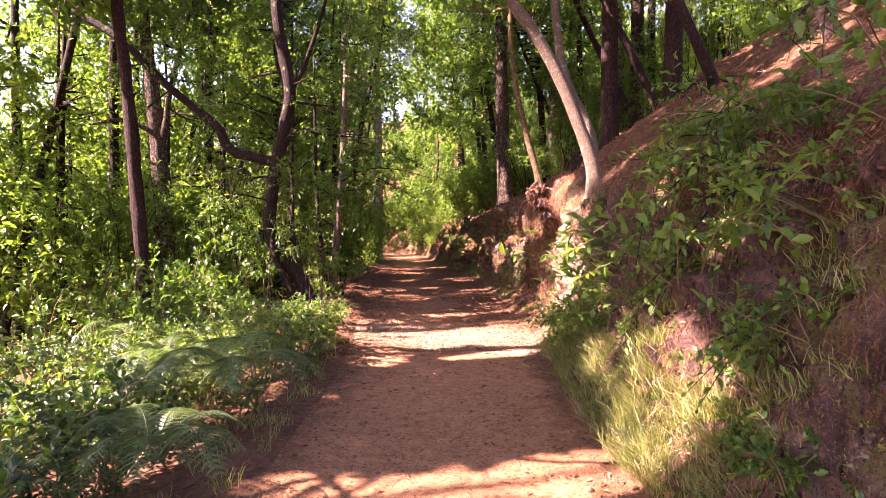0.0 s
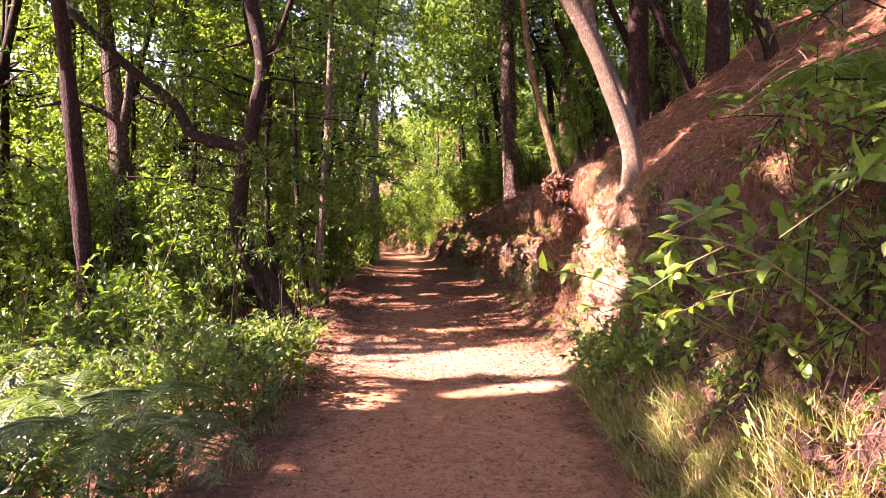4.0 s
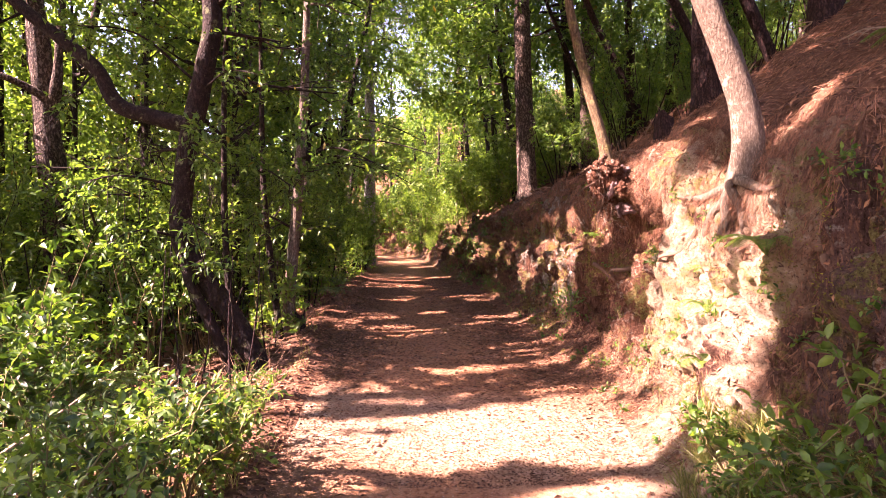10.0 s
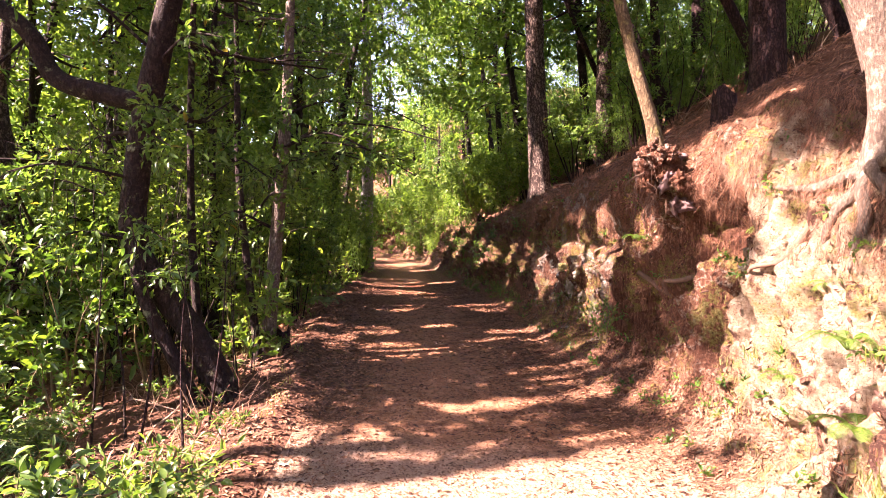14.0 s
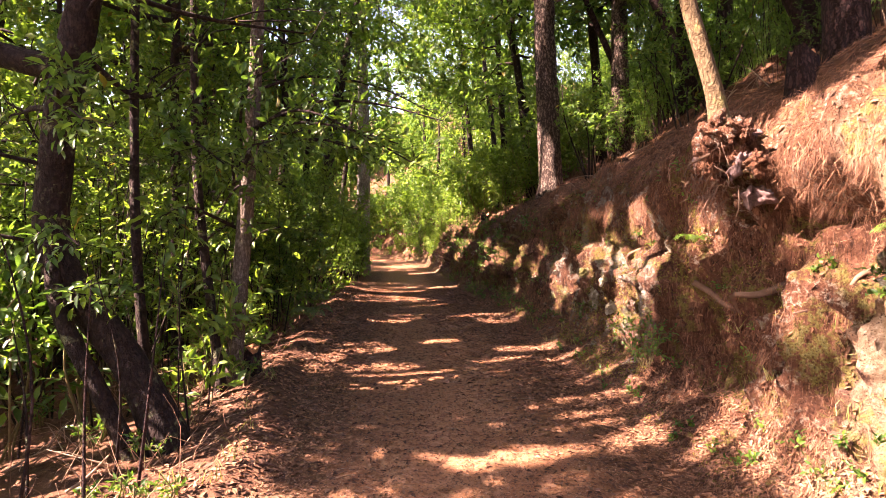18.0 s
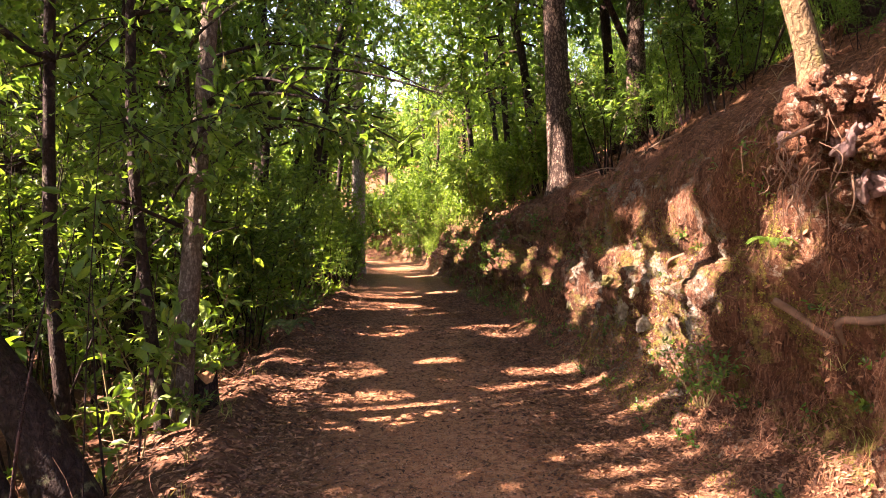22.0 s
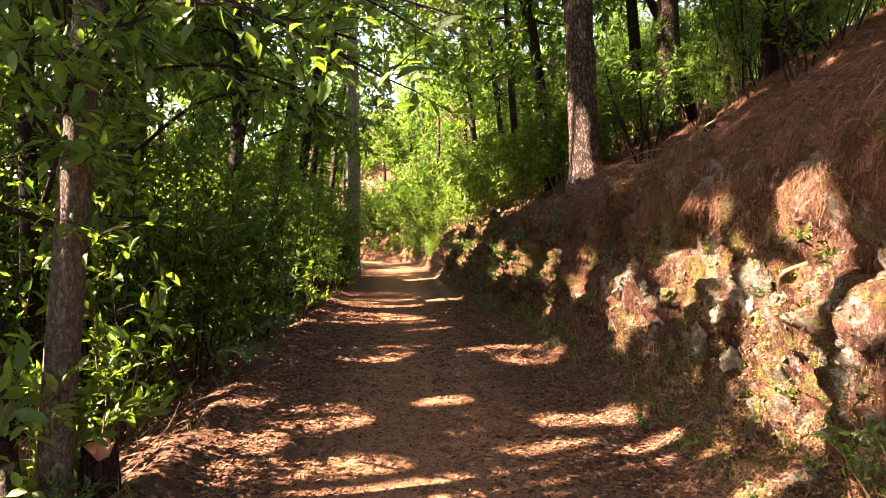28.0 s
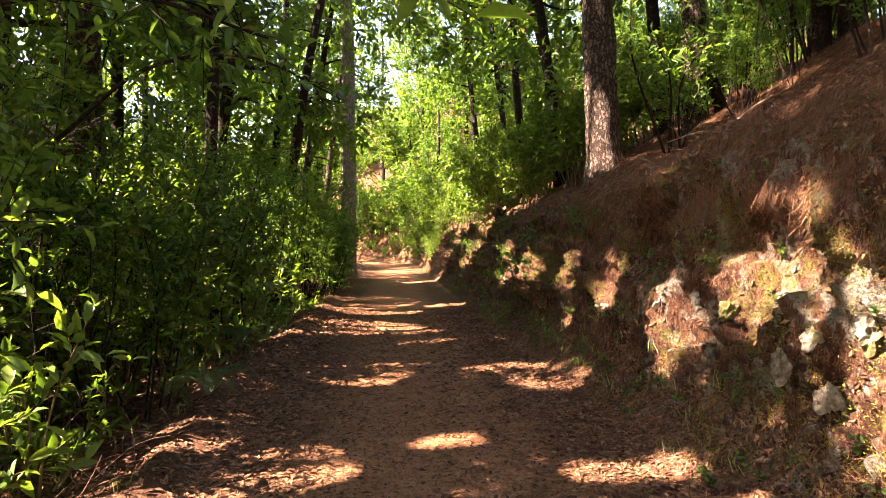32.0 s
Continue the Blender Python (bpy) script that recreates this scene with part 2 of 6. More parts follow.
def tube(points, radii, sides=8, rough=0.0, grain=(8.0, 2.0), seed=0, cap=True, offset=None):
    """A round, tapered limb along the points."""
    P, R = np.asarray(points, float), np.asarray(radii, float)
    T = unit(np.gradient(P, axis=0))
    ref = np.array([0.0, 1.0, 0.0]) if abs(T[0][1]) < 0.9 else np.array([1.0, 0.0, 0.0])
    A = unit(np.cross(T, ref))
    B = np.cross(T, A)
    ang = np.linspace(0, 2 * math.pi, sides, endpoint=False)
    ring = np.cos(ang)[None, :, None] * A[:, None] + np.sin(ang)[None, :, None] * B[:, None]
    r = R[:, None] * np.ones(sides)
    if rough:
        s = np.concatenate([[0], np.cumsum(np.linalg.norm(np.diff(P, axis=0), axis=1))])
        X = np.stack([np.cos(ang)[None] * R[:, None] * grain[0] + 0 * s[:, None], np.sin(ang)[None] * R[:, None] * grain[0] + 0 * s[:, None], s[:, None] * grain[1] + 0 * ang[None]], -1)
        r = r * (1 + rough * fbm(X, 3, seed))
    V = P[:, None] + ring * r[..., None]
    n = len(P)
    i, j = np.meshgrid(np.arange(n - 1), np.arange(sides), indexing="ij")
    k = (j + 1) % sides
    F = np.stack([i * sides + j, i * sides + k, (i + 1) * sides + k, (i + 1) * sides + j], -1).reshape(-1, 4)
    V = V.reshape(-1, 3)
    if cap:
        V = np.concatenate([V, P[-1:] + T[-1:] * R[-1] * 0.3])
        tip = len(V) - 1
        F4 = F
        b = (n - 1) * sides
        F3 = np.array([[b + q, b + (q + 1) % sides, tip] for q in range(sides)])
        return V, F4, F3
    return V, F, None


def add_tube(heap, *a, **k):
    V, F4, F3 = tube(*a, **k)
    base = heap.n
    heap.add(V, F4)
    if F3 is not None:
        heap.f.setdefault(3, []).append(F3 + base)


def leaves(heap, P, D, N, length, width, fold=0.25, fine=False):
    """Leaves at the points P, along D, facing N; folded along the midrib and drooping at the tip."""
    n = len(P)
    if not n:
        return
    D = unit(D)
    N = unit(N - D * np.sum(N * D, -1, keepdims=True))
    S = np.cross(D, N)
    length = (np.ones(n) * length)[:, None]
    width = (np.ones(n) * width)[:, None]
    if not fine:
        V = np.stack([P, P + D * length * 0.45 + S * width * 0.5 + N * width * fold, P + D * length - N * length * 0.12, P + D * length * 0.45 - S * width * 0.5 + N * width * fold], 1)
        b = np.arange(n)[:, None] * 4
        heap.add(V.reshape(-1, 3), np.concatenate([b + [[0, 1, 2]], b + [[0, 2, 3]]]))
    else:
        c1, c2 = P + D * length * 0.36, P + D * length * 0.72 - N * length * 0.05
        V = np.stack([P, c1 + S * width * 0.48 + N * width * fold, c2 + S * width * 0.36 + N * width * fold * 0.7, P + D * length - N * length * 0.16,
                      c2 - S * width * 0.36 + N * width * fold * 0.7, c1 - S * width * 0.48 + N * width * fold, c1, c2], 1)
        b = np.arange(n)[:, None] * 8
        heap.add(V.reshape(-1, 3), np.concatenate([b + [[0, 6, 1]], b + [[0, 5, 6]], b + [[7, 3, 2]], b + [[7, 4, 3]]]))
        q = np.concatenate([b + [[6, 7, 2, 1]], b + [[6, 5, 4, 7]]])
        heap.f.setdefault(4, []).append(q + heap.n - n * 8)


def rand_dirs(n, up=0.0):
    v = rng.normal(size=(n, 3))
    v[:, 2] += up
    return unit(v)


def twig_leaves(heap, O, D, length, per, leaf, wide, fine=False, spread=0.9, gaps=True, wood=None, wood_r=0.004, droop=0.15):
    """Twigs that start at O along D, each with leaves set round it."""
    m = len(O)
    if not m:
        return
    s = (np.arange(per) + 0.6) / per
    L = np.ones(m) * length
    pos = O[:, None] + D[:, None] * (L[:, None] * s[None])[..., None]
    pos[..., 2] -= droop * (L[:, None] * s[None] ** 2)
    side = rng.normal(size=(m, per, 3))
    dirs = unit(D[:, None] * 0.75 + unit(side) * spread)
    nor = unit(rng.normal(size=(m, per, 3)) * 0.55 + np.array([0, 0, 1.0]) + np.array(TO_SUN) * 0.3)
    P, DD, NN = pos.reshape(-1, 3), dirs.reshape(-1, 3), nor.reshape(-1, 3)
    if gaps:
        k = shaded(P + DD * leaf * 0.5, 0.01 + leaf * 0.3, gaps == "loose")
        P, DD, NN = P[k], DD[k], NN[k]
    sz = rng.uniform(0.65, 1.2, len(P))
    leaves(heap, P, DD, NN, leaf * sz, leaf * wide * sz, fine=fine)
    if wood is not None:
        for a in range(m):
            line = np.stack([O[a], O[a] + D[a] * L[a] * 0.5 - [0, 0, droop * L[a] * 0.25], O[a] + D[a] * L[a] - [0, 0, droop * L[a]]])
            add_tube(wood, line, [wood_r, wood_r * 0.8, wood_r * 0.4], sides=3, cap=False)


def clump_points(centre, radii, n, shell=0.55):
    """Points in an uneven ball, denser to its skin, and the ways outward."""
    d = rand_dirs(n)
    r = rng.uniform(0, 1, n) ** (1 / 3.0)
    r = shell * (0.55 + 0.45 * r) + (1 - shell) * r
    bump = 0.75 + 0.5 * vnoise(d * 2.2 + np.asarray(centre) * 1.7, 9)
    return np.asarray(centre) + d * (r * bump)[:, None] * np.asarray(radii), d

# ---- materials ----
class Nodes:
    def __init__(self, name):
        self.mat = bpy.data.materials.new(name)
        self.mat.use_nodes = True
        self.t = self.mat.node_tree
        self.bsdf = self.t.nodes["Principled BSDF"]
        self.out = self.t.nodes["Material Output"]
        geo = self.t.nodes.new("ShaderNodeNewGeometry")
        self.pos = geo.outputs["Position"]
        self.normal = geo.outputs["Normal"]
        self.island = geo.outputs["Random Per Island"]
        self.rand = self.t.nodes.new("ShaderNodeObjectInfo").outputs["Random"]

    def put(self, socket, value):
        if isinstance(value, bpy.types.NodeSocket):
            self.t.links.new(value, socket)
        else:
            socket.default_value = value

    def noise(self, scale, detail=4.0, rough=0.55, stretch=None, distort=0.0, vec=None):
        n = self.t.nodes.new("ShaderNodeTexNoise")
        v = vec or self.pos
        if stretch:
            m = self.t.nodes.new("ShaderNodeMapping")
            m.inputs["Scale"].default_value = stretch
            self.t.links.new(v, m.inputs["Vector"])
            v = m.outputs["Vector"]
        self.t.links.new(v, n.inputs["Vector"])
        n.inputs["Scale"].default_value = scale
        n.inputs["Detail"].default_value = detail
        n.inputs["Roughness"].default_value = rough
        n.inputs["Distortion"].default_value = distort
        return n.outputs["Fac"]

    def voronoi(self, scale, feature="F1", stretch=None, out="Distance", vec=None):
        n = self.t.nodes.new("ShaderNodeTexVoronoi")
        n.feature = feature
        v = vec or self.pos
        if stretch:
            m = self.t.nodes.new("ShaderNodeMapping")
            m.inputs["Scale"].default_value = stretch
            self.t.links.new(v, m.inputs["Vector"])
            v = m.outputs["Vector"]
        self.t.links.new(v, n.inputs["Vector"])
        n.inputs["Scale"].default_value = scale
        return n.outputs[out]

    def ramp(self, fac, stops):
        n = self.t.nodes.new("ShaderNodeValToRGB")
        e = n.color_ramp.elements
        while len(e) < len(stops):
            e.new(0.5)
        for el, (p, c) in zip(e, stops):
            el.position = p
            el.color = (*c, 1.0) if len(c) == 3 else c
        self.t.links.new(fac, n.inputs["Fac"])
        return n.outputs["Color"]

    def mix(self, fac, a, b, mode="MIX"):
        n = self.t.nodes.new("ShaderNodeMix")
        n.data_type = "RGBA"
        n.blend_type = mode
        self.put(n.inputs[0], fac)
        self.put(n.inputs[6], a if isinstance(a, bpy.types.NodeSocket) else (*a, 1.0))
        self.put(n.inputs[7], b if isinstance(b, bpy.types.NodeSocket) else (*b, 1.0))
        return n.outputs[2]

    def math(self, op, a, b=0.0):
        n = self.t.nodes.new("ShaderNodeMath")
        n.operation = op
        self.put(n.inputs[0], a)
        self.put(n.inputs[1], b)
        return n.outputs[0]

    def step(self, fac, lo, hi):
        n = self.t.nodes.new("ShaderNodeMapRange")
        n.interpolation_type = "SMOOTHSTEP"
        self.t.links.new(fac, n.inputs["Value"])
        n.inputs["From Min"].default_value = lo
        n.inputs["From Max"].default_value = hi
        return n.outputs["Result"]

    def bump(self, height, strength=0.5, distance=0.02, over=None):
        n = self.t.nodes.new("ShaderNodeBump")
        n.inputs["Strength"].default_value = strength
        n.inputs["Distance"].default_value = distance
        self.t.links.new(height, n.inputs["Height"])
        if over is not None:
            self.t.links.new(over, n.inputs["Normal"])
        return n.outputs["Normal"]

    def litter_over(self, c, lo, hi):
        """Brown leaf litter over the colour c where the mesh's edge value is high, in broken patches."""
        att = self.t.nodes.new("ShaderNodeAttribute")
        att.attribute_name = "edge"
        n = self.noise(3.0, 6, 0.7)
        fac = self.step(self.math("ADD", att.outputs["Fac"], self.math("MULTIPLY", self.math("SUBTRACT", n, 0.5), 0.9)), lo, hi)
        fine = self.noise(24.0, 5, 0.75)
        return self.mix(fac, c, self.ramp(fine, [(0.3, (0.055, 0.024, 0.013)), (0.5, (0.13, 0.060, 0.030)), (0.72, (0.26, 0.138, 0.072))]))

    def finish(self, color, rough=0.9, normal=None, through=0.0, spec=0.3):
        self.put(self.bsdf.inputs["Base Color"], color if isinstance(color, bpy.types.NodeSocket) else (*color, 1.0))
        self.put(self.bsdf.inputs["Roughness"], rough)
        self.bsdf.inputs["Specular IOR Level"].default_value = spec
        if normal is not None:
            self.t.links.new(normal, self.bsdf.inputs["Normal"])
        if through:
            tr = self.t.nodes.new("ShaderNodeBsdfTranslucent")
            bright = self.mix(1.0, color, (1.36, 1.30, 0.62), "MULTIPLY")
            self.put(tr.inputs["Color"], bright)
            ms = self.t.nodes.new("ShaderNodeMixShader")
            ms.inputs[0].default_value = through
            self.t.links.new(self.bsdf.outputs[0], ms.inputs[1])
            self.t.links.new(tr.outputs[0], ms.inputs[2])
            self.t.links.new(ms.outputs[0], self.out.inputs["Surface"])
        return self.mat


def soil_material():
    m = Nodes("packed_red_soil")
    big, fine, grit, mid = m.noise(0.8, 4), m.noise(9.0, 6, 0.65), m.noise(75.0, 4, 0.75), m.noise(26.0, 5, 0.7)
    c = m.ramp(fine, [(0.25, (0.21, 0.088, 0.041)), (0.5, (0.34, 0.150, 0.073)), (0.78, (0.45, 0.232, 0.124))])
    c = m.mix(m.step(big, 0.35, 0.7), c, m.ramp(fine, [(0.3, (0.28, 0.120, 0.058)), (0.7, (0.41, 0.205, 0.108))]))
    c = m.mix(m.math("MULTIPLY", m.step(mid, 0.50, 0.36), 0.75), c, (0.11, 0.047, 0.025))
    c = m.mix(m.math("MULTIPLY", m.step(mid, 0.58, 0.70), 0.6), c, (0.42, 0.25, 0.15))
    c = m.litter_over(c, 0.55, 0.95)
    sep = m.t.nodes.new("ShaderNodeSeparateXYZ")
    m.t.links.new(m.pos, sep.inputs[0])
    # pale band: spilled sand, and the sun pool's glare painted into the soil
    sunlit_spill = m.math("ADD", m.math("ADD", sep.outputs["Y"], m.math("MULTIPLY", sep.outputs["X"], 0.25)), m.math("MULTIPLY", m.math("SUBTRACT", big, 0.5), 1.5))
    c = m.mix(m.math("MULTIPLY", m.math("MULTIPLY", m.step(sunlit_spill, 8.6, 9.7), m.step(sunlit_spill, 11.6, 10.4)), 0.6), c, m.ramp(mid, [(0.3, (0.30, 0.20, 0.13)), (0.7, (0.52, 0.40, 0.29))]))
    crumb = m.voronoi(95.0)
    tone = m.voronoi(95.0, out="Color")
    keep = m.step(m.math("ADD", tone, 0.0), 0.62, 0.66)
    c = m.mix(m.math("MULTIPLY", keep, m.step(crumb, 0.42, 0.30)), c, m.ramp(tone, [(0.62, (0.10, 0.045, 0.028)), (0.75, (0.34, 0.20, 0.13)), (0.9, (0.52, 0.37, 0.26))]))
    c = m.mix(m.step(grit, 0.62, 0.70), c, (0.50, 0.32, 0.215))
    c = m.mix(m.step(grit, 0.41, 0.33), c, (0.09, 0.040, 0.023))
    nb = m.bump(m.math("ADD", m.math("ADD", grit, m.math("MULTIPLY", mid, 1.5)), m.math("MULTIPLY", fine, 2.0)), 0.75, 0.022)
    return m.finish(c, 0.95, nb, spec=0.15)


def bank_material():
    m = Nodes("eroded_bank_earth")
    big, mid, fine, grit = m.noise(1.1, 4, distort=0.4), m.noise(4.0, 5, 0.6, (1, 1, 0.7)), m.noise(18.0, 6, 0.75), m.noise(70.0, 4, 0.75)
    strands = m.noise(34.0, 4, 0.75, (1.0, 1.0, 0.16), 0.6)
    sep = m.t.nodes.new("ShaderNodeSeparateXYZ")
    m.t.links.new(m.pos, sep.inputs[0])
    along = m.math("ADD", sep.outputs["Y"], m.math("MULTIPLY", m.math("SUBTRACT", big, 0.5), 2.2))
    span = lambda a, b, c, d: m.math("MULTIPLY", m.step(along, a, b), m.step(along, d, c))
    # brown earth; darker before the outcrop with shade's violet-grey painted in, redder after it
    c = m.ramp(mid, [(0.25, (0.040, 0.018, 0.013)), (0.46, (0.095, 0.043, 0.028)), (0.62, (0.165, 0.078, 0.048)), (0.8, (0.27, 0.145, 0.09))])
    c = m.mix(m.math("MULTIPLY", m.step(along, 8.4, 7.6), 0.75), c, m.ramp(mid, [(0.3, (0.060, 0.037, 0.035)), (0.55, (0.14, 0.088, 0.080)), (0.75, (0.23, 0.15, 0.125))]))
    c = m.mix(m.math("MULTIPLY", span(11.2, 11.8, 13.4, 13.9), 0.6), c, m.ramp(fine, [(0.3, (0.07, 0.026, 0.014)), (0.7, (0.20, 0.082, 0.043))]))
    c = m.mix(m.step(strands, 0.52, 0.62), c, m.mix(fine, (0.14, 0.065, 0.035), (0.33, 0.175, 0.105)))
    # dark streaks painted in as the shade of holes in the earth
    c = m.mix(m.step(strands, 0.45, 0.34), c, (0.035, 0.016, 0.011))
    c = m.litter_over(c, 0.15, 0.75)
    # pale outcrop, painted whiter for its sunlight; grey lichened rock with dark joints beyond
    pale = span(8.2, 8.9, 10.8, 11.5)
    sunlit_outcrop = m.ramp(fine, [(0.25, (0.17, 0.10, 0.058)), (0.45, (0.35, 0.25, 0.16)), (0.6, (0.50, 0.40, 0.28)), (0.75, (0.64, 0.56, 0.44))])
    c = m.mix(m.math("MULTIPLY", m.math("MULTIPLY", pale, 0.85), m.step(mid, 0.36, 0.50)), c, sunlit_outcrop)
    rocky = m.math("MULTIPLY", span(13.5, 14.0, 16.8, 17.6), m.step(m.noise(5.0, 5, 0.7, (1, 1, 0.45)), 0.50, 0.60))
    c = m.mix(m.math("MULTIPLY", rocky, 0.9), c, m.ramp(fine, [(0.28, (0.05, 0.04, 0.032)), (0.46, (0.20, 0.175, 0.135)), (0.70, (0.50, 0.48, 0.41))]))
    stone = m.math("MULTIPLY", m.step(big, 0.55, 0.60), m.step(fine, 0.50, 0.62))
    c = m.mix(m.math("MULTIPLY", stone, 0.7), c, m.ramp(grit, [(0.3, (0.20, 0.16, 0.12)), (0.7, (0.46, 0.42, 0.34))]))
    moss = m.math("MULTIPLY", m.step(m.noise(1.9, 4, 0.6, distort=0.5), 0.50, 0.60), m.step(fine, 0.42, 0.55))
    c = m.mix(m.math("MULTIPLY", moss, 0.8), c, m.ramp(grit, [(0.3, (0.075, 0.075, 0.016)), (0.7, (0.21, 0.19, 0.045))]))
    # near-black specks stand in for shade inside small pits
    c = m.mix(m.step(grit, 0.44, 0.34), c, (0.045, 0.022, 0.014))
    c = m.mix(m.math("MULTIPLY", m.step(grit, 0.60, 0.70), 0.6), c, (0.42, 0.30, 0.21))
    nb = m.bump(m.math("ADD", m.math("ADD", grit, strands), m.math("MULTIPLY", fine, 2.5)), 0.9, 0.04)
    return m.finish(c, 0.95, nb, spec=0.12)


def litter_material():
    m = Nodes("pine_needle_litter")
    big, fine = m.noise(1.3, 4), m.noise(14.0, 6, 0.7)
    a, b = m.noise(38.0, 5, 0.75, (1, 0.16, 0.6), 0.8), m.noise(38.0, 5, 0.75, (0.16, 1, 0.6), 0.8)
    lines = m.math("MAXIMUM", a, b)
    c = m.ramp(fine, [(0.28, (0.045, 0.02, 0.012)), (0.5, (0.10, 0.046, 0.026)), (0.75, (0.19, 0.10, 0.058))])
    c = m.mix(m.step(lines, 0.58, 0.70), c, (0.27, 0.14, 0.077))
    c = m.mix(m.step(big, 0.5, 0.75), c, (0.15, 0.073, 0.042))
    c = m.mix(m.step(fine, 0.42, 0.30), c, (0.045, 0.021, 0.013))
    c = m.mix(m.step(m.noise(30.0, 4, 0.7), 0.60, 0.70), c, (0.33, 0.20, 0.125))
    nb = m.bump(m.math("ADD", lines, m.math("MULTIPLY", fine, 1.6)), 0.8, 0.03)
    return m.finish(c, 0.92, nb, spec=0.15)


def bark_material(name, dark, light, scale=9.0, lichen=None, amount=0.0, stretch=(1, 1, 0.28), plates=0.5):
    m = Nodes(name)
    wave = m.t.nodes.new("ShaderNodeTexNoise")
    m.t.links.new(m.pos, wave.inputs["Vector"])
    wave.inputs["Scale"].default_value = scale * 1.3
    wave.inputs["Detail"].default_value = 4.0
    bend = m.t.nodes.new("ShaderNodeVectorMath")
    bend.operation = "MULTIPLY_ADD"
    m.t.links.new(wave.outputs["Color"], bend.inputs[0])
    bend.inputs[1].default_value = (1.5 / scale, 1.5 / scale, 3.5 / scale)
    m.t.links.new(m.pos, bend.inputs[2])
    v = m.voronoi(scale, "DISTANCE_TO_EDGE", stretch, vec=bend.outputs[0])
    n1, n2 = m.noise(scale * 2.2, 5, 0.65, stretch), m.noise(7.0, 5, 0.65)
    c = m.ramp(m.math("ADD", m.math("MULTIPLY", m.step(v, 0.0, 0.25), plates), m.math("MULTIPLY", n1, 1.05 - plates)), [(0.2, tuple(x * 0.45 for x in dark)), (0.5, dark), (0.85, light)])
    if lichen:
        c = m.mix(m.math("MULTIPLY", m.step(n2, 0.66 - 0.25 * amount, 0.80 - 0.25 * amount), 0.6), c, m.mix(n1, lichen, tuple(min(1, x * 1.7) for x in lichen)))
    nb = m.bump(m.math("ADD", m.math("MULTIPLY", m.step(v, 0.0, 0.22), plates * 2), n1), 0.9, 0.03)
    return m.finish(c, 0.9, nb, spec=0.2)


def leaf_material(name, dark, mid, light, through=0.4, rough=0.42, old=None):
    m = Nodes(name)
    c = m.ramp(m.island, [(0.0, dark), (0.45, mid), (0.9, light)] + ([(0.975, light), (0.985, old)] if old else []))
    c = m.mix(m.step(m.noise(0.9, 3), 0.3, 0.75), m.mix(1.0, c, (0.72, 0.78, 0.8), "MULTIPLY"), c)
    c = m.mix(m.step(m.noise(60.0, 2), 0.35, 0.7), m.mix(1.0, c, (0.8, 0.84, 0.8), "MULTIPLY"), c)
    return m.finish(c, rough, None, through, 0.5)


def plain_material(name, a, b, scale=12.0, rough=0.9, island=False, bump=0.3, through=0.0):
    m = Nodes(name)
    f = m.noise(scale, 5, 0.65)
    c = m.ramp(m.math("ADD", m.math("MULTIPLY", m.island, 0.7), m.math("MULTIPLY", f, 0.3)) if island else f, [(0.2, a), (0.8, b)])
    return m.finish(c, rough, m.bump(m.noise(scale * 5, 4, 0.7), bump, 0.01), through, 0.25)


def rock_material():
    m = Nodes("pale_lichened_rock")
    f, g, h = m.noise(7.0, 6, 0.7), m.noise(40.0, 5, 0.7), m.noise(2.5, 3)
    c = m.ramp(f, [(0.28, (0.05, 0.036, 0.026)), (0.50, (0.22, 0.18, 0.13)), (0.72, (0.52, 0.50, 0.42))])
    c = m.mix(m.math("MULTIPLY", m.step(h, 0.50, 0.62), 0.8), c, m.mix(g, (0.07, 0.07, 0.018), (0.22, 0.21, 0.06)))
    return m.finish(c, 0.92, m.bump(m.math("ADD", g, m.math("MULTIPLY", f, 2.0)), 0.8, 0.03), spec=0.2)


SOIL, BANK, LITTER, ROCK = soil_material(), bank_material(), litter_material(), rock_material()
BARK_PINE = bark_material("plated_pine_bark", (0.055, 0.035, 0.027), (0.20, 0.15, 0.115), 17.0, (0.27, 0.25, 0.20), 0.3, (1, 1, 0.42), 0.42)
BARK_RED = bark_material("reddish_bark", (0.027, 0.014, 0.013), (0.085, 0.045, 0.038), 22.0, None, 0.0, (1, 1, 0.35), 0.3)
BARK_LAUREL = bark_material("smooth_dark_bark", (0.020, 0.012, 0.010), (0.056, 0.037, 0.029), 16.0, (0.16, 0.18, 0.09), 0.35, (1, 1, 0.5), 0.15)
BARK_GREY = bark_material("grey_brown_bark", (0.11, 0.078, 0.056), (0.28, 0.225, 0.165), 30.0, (0.31, 0.28, 0.21), 0.45, (1, 1, 0.35), 0.05)
BARK_PALE = bark_material("pale_grey_bark", (0.20, 0.17, 0.145), (0.44, 0.40, 0.35), 14.0, (0.40, 0.39, 0.33), 0.4, (1, 1, 0.4), 0.3)
BARK_MOSSY = bark_material("mossy_bark", (0.10, 0.068, 0.036), (0.25, 0.18, 0.10), 18.0, (0.17, 0.15, 0.05), 0.45, (1, 1, 0.4), 0.15)
# tan bark, its colour brightened in place of sun on the trunk
BARK_TAN = bark_material("young_tan_bark", (0.10, 0.075, 0.058), (0.30, 0.25, 0.20), 26.0, (0.30, 0.28, 0.22), 0.35, (1, 1, 0.4), 0.12)
LEAF_LAUREL = leaf_material("glossy_laurel_leaf", (0.060, 0.135, 0.030), (0.100, 0.205, 0.042), (0.18, 0.30, 0.065), 0.58, 0.38, (0.22, 0.17, 0.03))
LEAF_LIGHT = leaf_material("young_green_leaf", (0.075, 0.155, 0.024), (0.125, 0.23, 0.036), (0.22, 0.33, 0.060), 0.52, 0.45)
